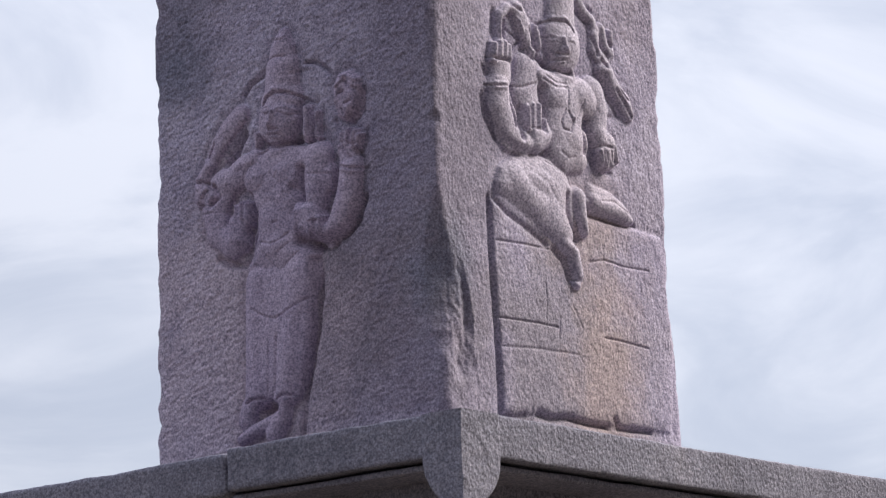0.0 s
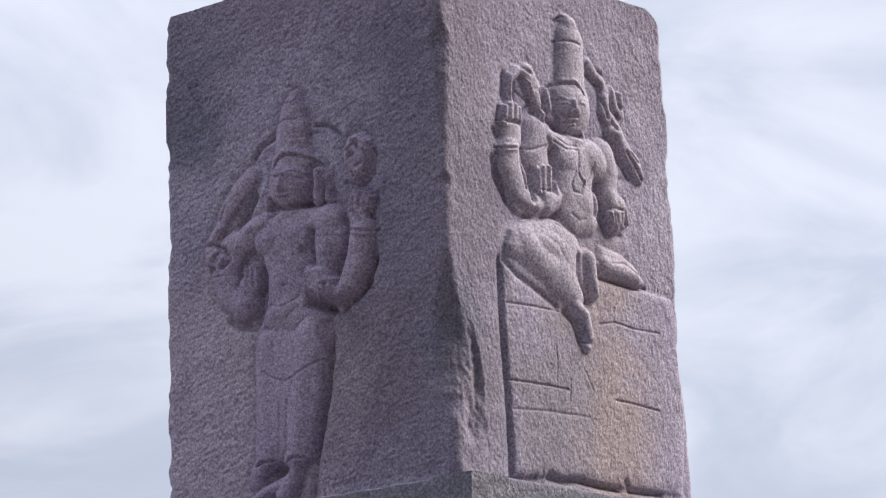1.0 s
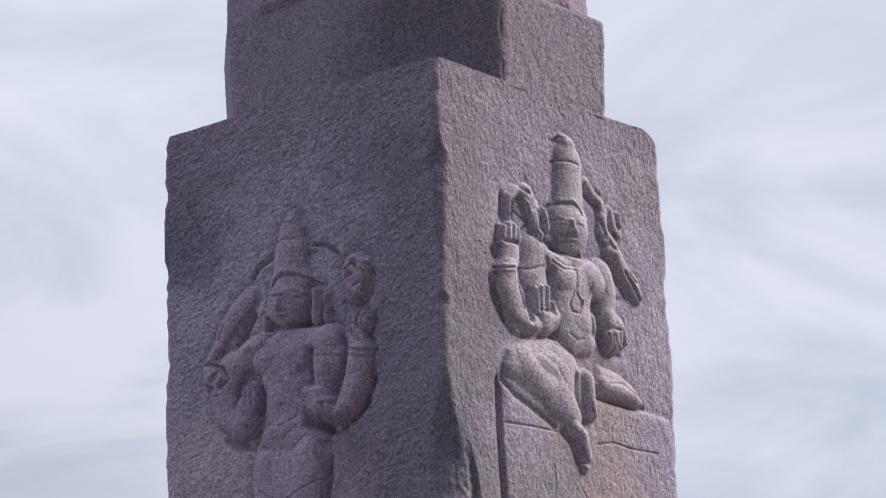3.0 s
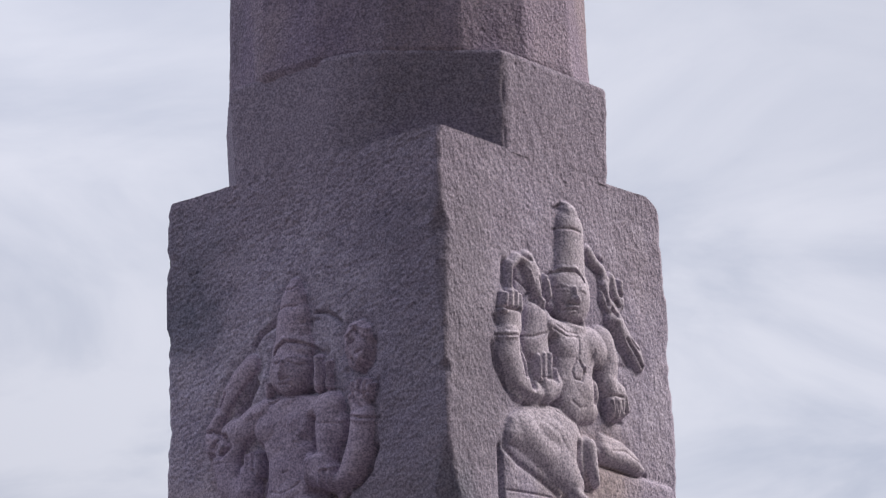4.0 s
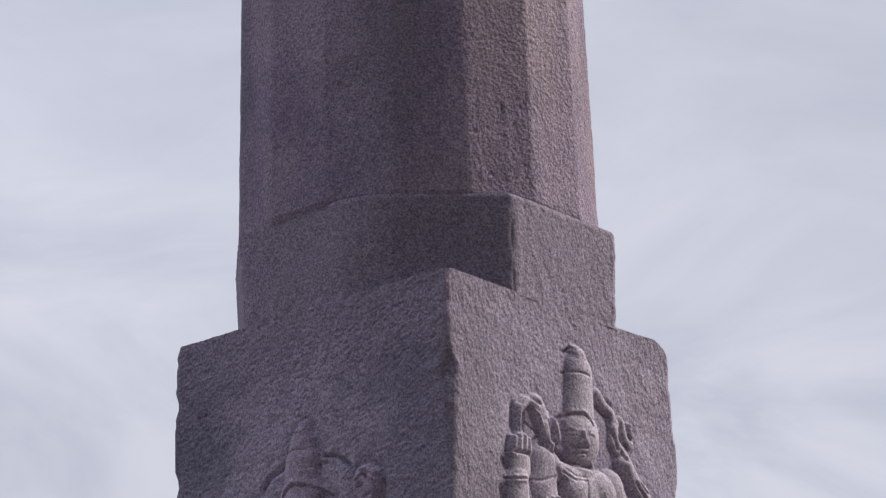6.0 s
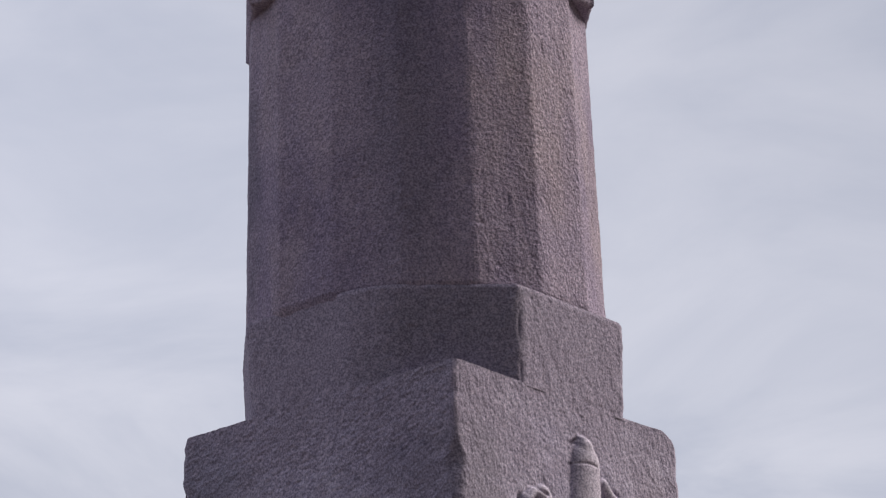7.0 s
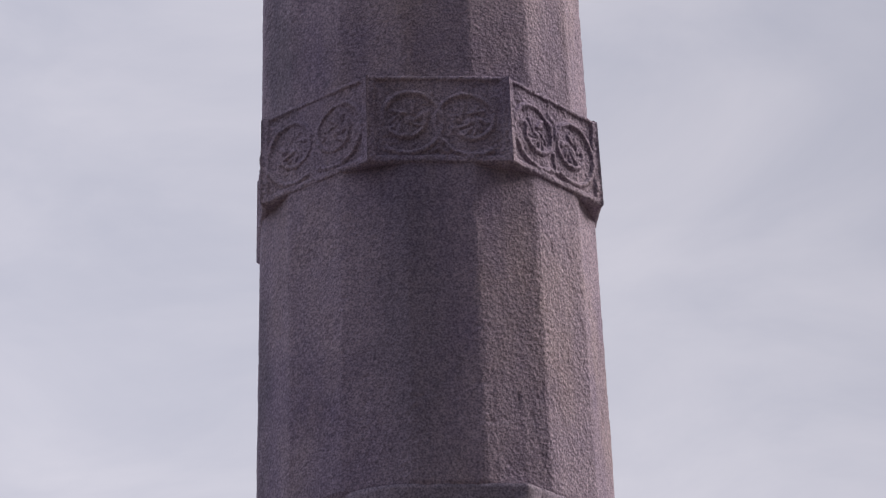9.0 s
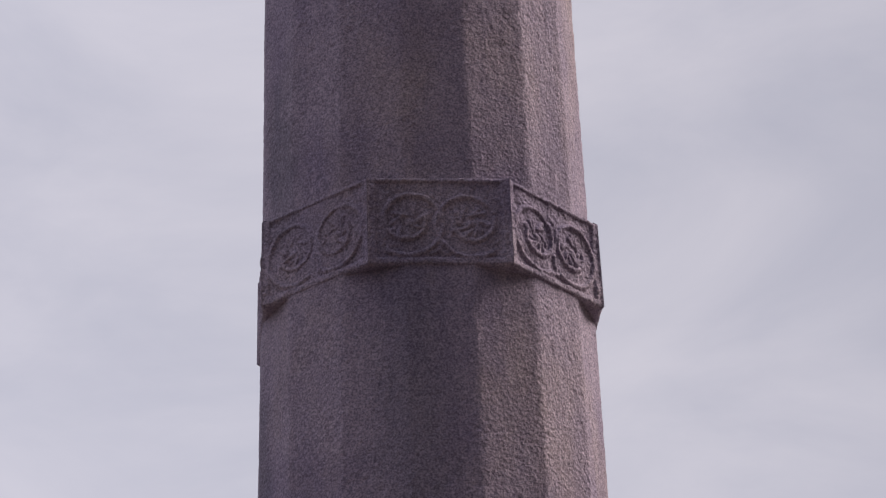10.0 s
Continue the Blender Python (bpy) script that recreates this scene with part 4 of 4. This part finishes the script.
    c.cut((16.3, 112.8), (18.2, 108.8), 0.5, 0.8)
    c.oval((21.3, 105.5), 3.8, 2.1, 1.8)
    c.limb((21.4, 105.9), (24.8, 101.8), 2.9, 2.7, 1.56)
    c.limb((24.8, 101.8), (28.7, 98.6), 2.5, 2.7, 1.56)
    c.limb((28.7, 98.6), (30.3, 96.0), 3.0, 2.1, 1.56)
    c.cut((24.7, 101.3), (27.5, 98.7), 0.45, 0.9)
    c.cut((27.5, 98.7), (30.5, 95.2), 0.45, 0.9)
    c.cut((26.7, 101.5), (29.3, 99.3), 0.4, 0.6)
    c.cut((20.4, 103.3), (22.8, 99.0), 1.3, 0.8)
    c.cut((22.8, 99.0), (26.2, 95.3), 1.3, 0.8)
    c.cut((20.8, 93.6), (26.7, 94.9), 0.8, 0.5)
    # folded leg
    c.slab(2.4, 9, (-23.9, 70.2), (-22.0, 74.2), (-16.9, 77.1), (-10.4, 78.8), (-2.7, 79.5), (2.7, 77.6), (5.5, 72.4), (5.3, 65.3), (4.2, 60.9), (0.1, 58.3), (-3.2, 58.2), (-6.7, 60.7), (-13.6, 63.7), (-19.8, 66.2), (-23.3, 67.3))
    c.limb((-16.5, 71.4), (-5.7, 66.3), 5.1, 5.5, 2.58)
    c.limb((-4.6, 66.5), (0.6, 61.8), 7.3, 4.7, 2.58)
    c.oval((-7.5, 72.0), 10.5, 5.3, 2.76)
    c.cut((-11.9, 74.5), (-6.6, 72.6), 0.6, 0.12)
    c.cut((-6.6, 72.6), (-2.6, 68.6), 0.6, 0.12)
    c.limb((0.4, 59.0), (4.1, 56.8), 2.5, 2.1, 2.52)
    c.limb((4.1, 56.8), (5.6, 51.5), 2.6, 2.2, 2.52)
    c.oval((4.9, 49.2), 1.9, 1.4, 2.04)
    c.cut((-24.4, 66.0), (-19.9, 63.1), 1, 0.9)
    c.cut((-19.9, 63.1), (-13.7, 61.1), 1, 0.9)
    c.cut((-13.7, 61.1), (-8.5, 58.9), 1, 0.9)
    c.cut((-8.5, 58.9), (-5.8, 57.6), 1, 0.9)
    c.cut((-3.2, 56.9), (0.5, 55.0), 1, 0.8)
    c.cut((0.5, 55.0), (2.8, 50.5), 1, 0.8)
    # hanging cloth and the other leg
    c.limb((7.1, 71.1), (7.5, 66.3), 2.8, 2.4, 2.64)
    c.limb((7.5, 66.3), (8.4, 62.3), 2.4, 1.5, 2.64)
    c.cut((2.7, 71.1), (2.0, 66.8), 1, 1.7)
    c.cut((2.0, 66.8), (3.3, 63.5), 1, 1.7)
    c.cut((3.3, 63.5), (5.7, 60.8), 1, 1.7)
    c.slab(1.68, 7, (9.6, 70.8), (12.3, 75.6), (21.2, 74.8), (26.7, 72.6), (30.6, 69.2), (29.7, 67.4), (21.7, 67.5), (12.3, 67.8))
    c.limb((13.7, 71.1), (26.1, 69.6), 2.9, 2.4, 1.92)
    c.cut((9.7, 67.7), (15.1, 67.7), 0.6, 0.75)
    c.cut((15.1, 67.7), (21.9, 67.2), 0.6, 0.75)
    c.cut((21.9, 67.2), (27.6, 67.0), 0.6, 0.75)
    c.cut((27.6, 67.0), (31.2, 67.9), 0.6, 0.75)
    c.cut((9.3, 73.4), (11.8, 71.0), 0.3, 0.3)
    c.cut((11.8, 71.0), (11.1, 68.1), 0.3, 0.3)
    c.cut((16.0, 71.4), (21.8, 72.3), 0.35, 0.35)
    c.cut((21.8, 72.3), (26.7, 70.0), 0.35, 0.35)


def seat(c):
    """The seat of squared courses below the figure."""
    c.cut((-26.0, 66.5), (-26.0, 56.4), 0.7, 0.95)
    c.cut((-26.0, 56.4), (-25.7, 37.8), 0.7, 0.95)
    c.cut((-25.7, 37.8), (-25.5, 27.2), 0.7, 0.95)
    c.cut((-25.5, 27.2), (-25.5, 14.7), 0.7, 0.95)
    c.slab(0.66, 3.5, (-25.7, 66.6), (-26.1, 52.4), (-25.8, 37.7), (-25.4, 27.2), (-26.0, 14.2), (-11.7, 16.1), (1.3, 16.6), (12.3, 16.4), (23.5, 16.7), (32.7, 16.9), (40.9, 16.9), (45.6, 41.4), (44.2, 58.3), (42.8, 66.7), (27.6, 67.0), (9.3, 66.6), (3.2, 73.3))
    c.cut((-24.5, 56.0), (-13.9, 56.5), 0.26, 0.45)
    c.cut((-13.9, 56.5), (-4.2, 56.6), 0.26, 0.45)
    c.cut((11.2, 55.8), (17.4, 57.2), 0.26, 0.45)
    c.cut((17.4, 57.2), (24.9, 56.6), 0.26, 0.45)
    c.cut((24.9, 56.6), (35.4, 57.0), 0.26, 0.45)
    c.cut((-25.7, 37.5), (-16.7, 37.8), 0.28, 0.5)
    c.cut((-16.7, 37.8), (-9.2, 38.0), 0.28, 0.5)
    c.cut((-9.2, 38.0), (-2.8, 37.9), 0.28, 0.5)
    c.cut((16.0, 37.8), (22.8, 37.8), 0.28, 0.5)
    c.cut((22.8, 37.8), (33.1, 37.3), 0.28, 0.5)
    c.cut((-1.9, 40.7), (-2.5, 35.2), 0.26, 0.35)
    c.cut((-6.8, 48.2), (-6.8, 42.8), 0.22, 0.3)
    c.cut((-6.8, 42.8), (-7.4, 39.7), 0.22, 0.3)
    c.cut((-3.2, 32.1), (5.1, 32.3), 0.25, 0.3)
    c.cut((-25.5, 30.7), (-9.7, 31.9), 0.3, 0.25)
    c.cut((-9.7, 31.9), (-3.2, 31.9), 0.3, 0.25)
    c.cut((3.8, 44.2), (7.2, 39.2), 0.3, 0.25)
    c.cut((-11.9, 16.4), (-6.6, 15.7), 1, 1.3)
    c.cut((-6.6, 15.7), (1.1, 16.8), 1, 1.3)
    c.cut((1.0, 16.5), (7.6, 16.1), 0.8, 1.5)
    c.cut((7.6, 16.1), (15.4, 16.1), 0.8, 1.5)
    c.cut((17.8, 18.3), (19.9, 16.1), 0.7, 1.3)
    c.cut((19.9, 16.1), (32.5, 16.5), 0.7, 1.3)
    c.cut((-25.6, 15.0), (-21.3, 14.2), 1, 0.75)
    c.cut((-21.3, 14.2), (-17.1, 15.6), 1, 0.75)


STEP = 0.002
sheets, reliefs = [], []
for face in range(4):
    step = STEP if face < 2 else 0.02
    s, z = block_face(face, step)
    tool = chisel(face, s, z)
    if face > 1:
        sheets.append((face_points(face, s, z, tool), None))
        continue
    figure = Carving(s * half(z), z - FOOT)
    (standing_figure if face == 0 else seated_figure)(figure)
    stool = Carving(s * half(z), z - FOOT)
    if face:
        seat(stool)
    cuts = np.maximum(figure.C, stool.C) - figure.R
    solid = figure.H > 0.002
    bench = (stool.H > 0.002) & ~solid
    body = np.maximum(figure.H, blurred(stool.H, 8))
    # the ground is sunk a little round the carving
    halo = blurred(grown(body > 0.002, 6).astype(float), 60)
    quiet = np.where(solid, 0.40, np.where(bench, 0.9, 1.0))
    rise = blurred(body - (0.010 if face == 0 else 0.003) * halo * (body < 0.002), 5) - blurred(cuts, 1) + tool * blurred(quiet, 2)
    if face:   # ragged break beside the front edge
        away = (s + 1) * half(z)
        Q = np.stack([away, 0 * z, z], -1)
        bound = 1.15 - np.hypot((away - 0.035) / 0.075, (z - 3.085 + 0.5 * away) / 0.125) + 0.30 * grain(Q, 0.06, 2) + 0.08 * grain(Q, 0.018, 3)
        rise = rise - np.clip(bound * 3.0, 0, 1) * (0.009 + 0.006 * grain(Q, (0.03, 1, 0.08), 1) + 0.002 * grain(Q, 0.014, 4))
    pts = face_points(face, s, z, rise)
    cell = lambda mask: mask[:-1, :-1]
    sheets.append((pts, ~cell(solid) & ~cell(bench)))
    reliefs.append((pts, cell(solid), cell(bench)))
h = half(CREST) - 0.03
cap = [(-h, -h, CREST), (h, -h, CREST), (h, h, CREST), (-h, h, CREST)]
block = part("block", mesh_of("block", sheets, [cap]), DRESSED, pillar, "square granite base block with hammer-dressed sides")
part("relief_figure", mesh_of("relief_figure", [reliefs[0][:2]]), SHADED_RED, block, "worn relief of a standing four-armed figure with tall crown")
part("relief_figure", mesh_of("relief_figure", [reliefs[1][:2]]), CARVED, block, "relief of a seated four-armed figure with one leg lowered")
part("carved_seat", mesh_of("carved_seat", [(reliefs[1][0], reliefs[1][2])]), DRESSED, block, "squared stone seat carved in low relief courses")


def loft(name, rings, fine, coarse, rough, k, rounding=0.006, caps=True, blunt=None):
    """A many-sided stone between outlines (z, corners); fine sampling on the sides toward the carved faces."""
    n = len(rings[0][1])
    ref = np.array(rings[0][1])
    params = []
    for i in range(n):
        a, b = ref[i], ref[(i + 1) % n]
        mid = (a + b) / 2
        front = mid @ np.array([0.64, -0.77]) > -0.16
        count = max(2, int(np.linalg.norm(b - a) / (fine if front else coarse)))
        t = np.arange(count) / count
        params += [(i, x) for x in t]
    idx, tt = np.array([p[0] for p in params]), np.array([p[1] for p in params])[:, None]
    rows = []
    for (z0, r0, s0), (z1, r1, _) in zip(rings, rings[1:]):
        m = max(2, int((z1 - z0) / s0))
        r0, r1 = np.array(r0), np.array(r1)
        for j in range(m + (z1 == rings[-1][0])):
            w = j / m
            r = r0 * (1 - w) + r1 * w
            nxt = np.roll(r, -1, 0)
            xy = r[idx] * (1 - tt) + nxt[idx] * tt
            edge = nxt[idx] - r[idx]
            length = np.linalg.norm(edge, axis=1, keepdims=True)
            nrm = np.stack([edge[:, 1], -edge[:, 0]], 1) / length
            gap = np.minimum(tt, 1 - tt) * length
            rows.append((z0 + (z1 - z0) * w, xy, nrm, gap))
    P = np.array([np.column_stack([xy, np.full(len(xy), z)]) for z, xy, _, _ in rows])
    N = np.array([np.column_stack([nrm, np.zeros(len(nrm))]) for _, _, nrm, _ in rows])
    G = np.array([g_[:, 0] for _, _, _, g_ in rows])
    prev = np.roll(N, 1, 1)
    corner = G < 1e-6
    N[corner] = (N[corner] + prev[corner]) / np.linalg.norm(N[corner] + prev[corner], axis=-1, keepdims=True)
    skin = rough * (0.8 * grain(P, 0.012, k) + 1.0 * grain(P, (0.02, 0.02, 0.05), k + 1) + 0.8 * grain(P, 0.14, k + 2))
    holes = grain(P, (0.013, 0.013, 0.017), k + 2) + 0.35 * grain(P, 0.2, k)
    skin = skin - 0.007 * np.clip(holes - 0.62, 0, 0.4)
    chips = rounding * np.clip(1 - G / (rounding * 2.5), 0, 1) ** 2 * (0.8 + 0.7 * grain(P, 0.05, k + 1))
    if blunt:   # one corner worn round
        corner, size = blunt
        far = np.where(idx == corner, tt[:, 0], np.where(idx == (corner - 1) % n, 1 - tt[:, 0], 9.0)) * np.array([np.linalg.norm(ref[(i + 1) % n] - ref[i]) for i in idx])
        chips = chips + size * np.clip(1 - far / (size * 4), 0, 1) ** 2
    P = P + N * (skin - chips)[..., None]
    P = np.concatenate([P, P[:, :1]], 1)
    return mesh_of(name, [(P, None)], [P[-1, :-1]] if caps else [])


c1 = 0.261
a8 = half(CREST)


def octagon_ring(a):
    k, m = a - c1, a - 0.243
    return [(-m, -a), (k, -a), (a, -k), (a, a - 0.225), (a - 0.225, a), (-k, a), (-a, k), (-a, -m)]


part("octagonal_course", loft("octagonal_course", [(CREST - 0.006, octagon_ring(a8 - 0.0008), 0.004), (OCT - 0.008, octagon_ring(a8 + 0.007), 0.003), (OCT, octagon_ring(a8 + 0.005), 0.004)], 0.004, 0.03, 0.0012, 0, blunt=(1, 0.022)), DRESSED, pillar,
     "eight-sided course above the square block")


def shaft_ring(z):
    r = 0.4465 - 0.016 * (z - 5.2) + 0.005 * max(0, 5.2 - z)
    sx, sy = -0.005 * max(0, 5.4 - z), -0.004 * max(0, 5.4 - z)
    return [(sx + r * math.cos(radians(-168.75 + 22.5 * i)), sy + r * math.sin(radians(-168.75 + 22.5 * i))) for i in range(16)]


part("shaft", loft("shaft", [(OCT - 0.03, [(x * 0.97, y * 0.97) for x, y in shaft_ring(OCT)], 0.01), (OCT - 0.003, [(x * 0.993, y * 0.993) for x, y in shaft_ring(OCT)], 0.004), (OCT + 0.006, shaft_ring(OCT), 0.005), (5.75, shaft_ring(5.75), 0.005), (6.3, shaft_ring(6.3), 0.02), (TOP, shaft_ring(TOP), 0.2)], 0.0045, 0.04, 0.0010, 2, 0.0010), SHAFT, pillar,
     "tapering sixteen-sided granite shaft with pitted faces")

# ---- carved band round the shaft ----
band = part("carved_band", loft("carved_band", [(BAND0 + 0.004, [(0.431 / 0.9239 * math.cos(radians(-157.5 + 45 * i)), 0.431 / 0.9239 * math.sin(radians(-157.5 + 45 * i))) for i in range(8)], 0.05),
                                              (BAND1 - 0.004, [(0.427 / 0.9239 * math.cos(radians(-157.5 + 45 * i)), 0.427 / 0.9239 * math.sin(radians(-157.5 + 45 * i))) for i in range(8)], 0.05)], 0.03, 0.05, 0.0005, 0), SHAFT, pillar,
            "raised eight-sided band with scroll medallions")


def panel_mesh(k, fine):
    ap0, ap1 = 0.4425, 0.4375
    side = 0.8284
    nu, nz = int(0.36 / fine), int((BAND1 - BAND0) / fine)
    s, w = np.meshgrid(np.linspace(-1, 1, nu), np.linspace(0, 1, nz))
    ap = ap0 * (1 - w) + ap1 * w
    u, z = s * ap * side / 2, BAND0 + (BAND1 - BAND0) * w
    c = Carving(u, z - BAND0)
    wide, high = 17.9, 25.4
    rng = random.Random(70 + k)
    for sx in (-1, 1):
        m = (sx * (7.6 + rng.uniform(-0.2, 0.2)), 12.6 + sx * rng.uniform(-0.4, 0.6))
        flip = sx if k % 2 else -sx
        c.coil(m, 9.8, 0.75, 1.7, 1.3, flip)
        c.oval((m[0], m[1] - 0.6), 1.5, 1.3, 1.6)
        for q in range(11):
            an = q * 2 * math.pi / 11 + rng.uniform(-0.25, 0.25)
            rr, out_r = rng.uniform(1.6, 2.6), rng.uniform(3.8, 5.2)
            turn = an + flip * rng.uniform(0.35, 0.8)
            c.limb((m[0] + math.cos(an) * rr, m[1] + math.sin(an) * rr), (m[0] + math.cos(turn) * out_r, m[1] + math.sin(turn) * out_r),
                   0.45, rng.uniform(0.6, 0.95), rng.uniform(1.0, 1.6))
    # stalk between the medallions
    c.limb((0.0, 4.0), (-0.6, 9.0), 0.6, 0.8, 1.1)
    c.limb((-0.6, 9.0), (0.9, 17.0), 0.8, 0.6, 1.1)
    c.limb((0.9, 17.0), (-1.6, 20.2), 0.6, 0.9, 1.0)
    c.limb((0.2, 4.2), (2.2, 3.4), 0.6, 0.8, 1.0)
    c.limb((-0.2, 4.2), (-2.2, 3.4), 0.6, 0.8, 1.0)
    # raised border
    edge = np.minimum(np.minimum(wide - np.abs(c.U), (c.Z) * 0.8), (high - c.Z) * 1.1)
    border = 0.010 * np.clip((1.9 - edge) / 0.35, 0, 1)
    field = -0.004 + blurred(np.maximum(c.H * 0.44, border * 0.6), 1) + 0.0016 * grain(np.stack([u + k, z, 0 * u], -1), 0.007, 1) + 0.0024 * grain(np.stack([u + k, z, 0 * u], -1), 0.03, 2)
    round_off = 0.010 * np.clip(1 - np.minimum(c.Z, high - c.Z) / 0.8, 0, 1) ** 2
    out = ap + field * np.clip((1 - np.abs(s)) / 0.03, 0, 1) - round_off + 0.006 * np.clip(1 - (1 - np.abs(s)) / 0.03, 0, 1)
    u = u * (1 + 0.010 * np.abs(s) ** 8)
    an = radians(-45 + 45 * k)
    nx, ny, tx, ty = math.cos(an), math.sin(an), -math.sin(an), math.cos(an)
    place = lambda uu, oo, zz: np.stack([nx * oo + tx * uu, ny * oo + ty * uu, zz], -1)
    P = place(u, out, z)
    # under and upper faces, mitred against the next panel
    mitre = lambda uu, oo: np.clip(uu, -oo * 0.4140, oo * 0.4140)
    inner = out[0] * 0 + 0.40
    low = np.stack([place(mitre(u[0], inner), inner, z[0] + 0.004), place(mitre(u[0], out[0]), out[0], z[0])], 0)
    top = np.stack([place(mitre(u[-1], out[-1]), out[-1], z[-1]), place(mitre(u[-1], inner), inner, z[-1] - 0.002)], 0)
    return mesh_of("panel", [(P, None), (low, None), (top, None)])


for k in range(8):
    part("scroll_panel", panel_mesh(k, 0.0022 if k in (0, 1, 7, 6) else 0.006), SHAFT, band, "carved stone panel with two leafy scroll medallions" if k == 0 else "")
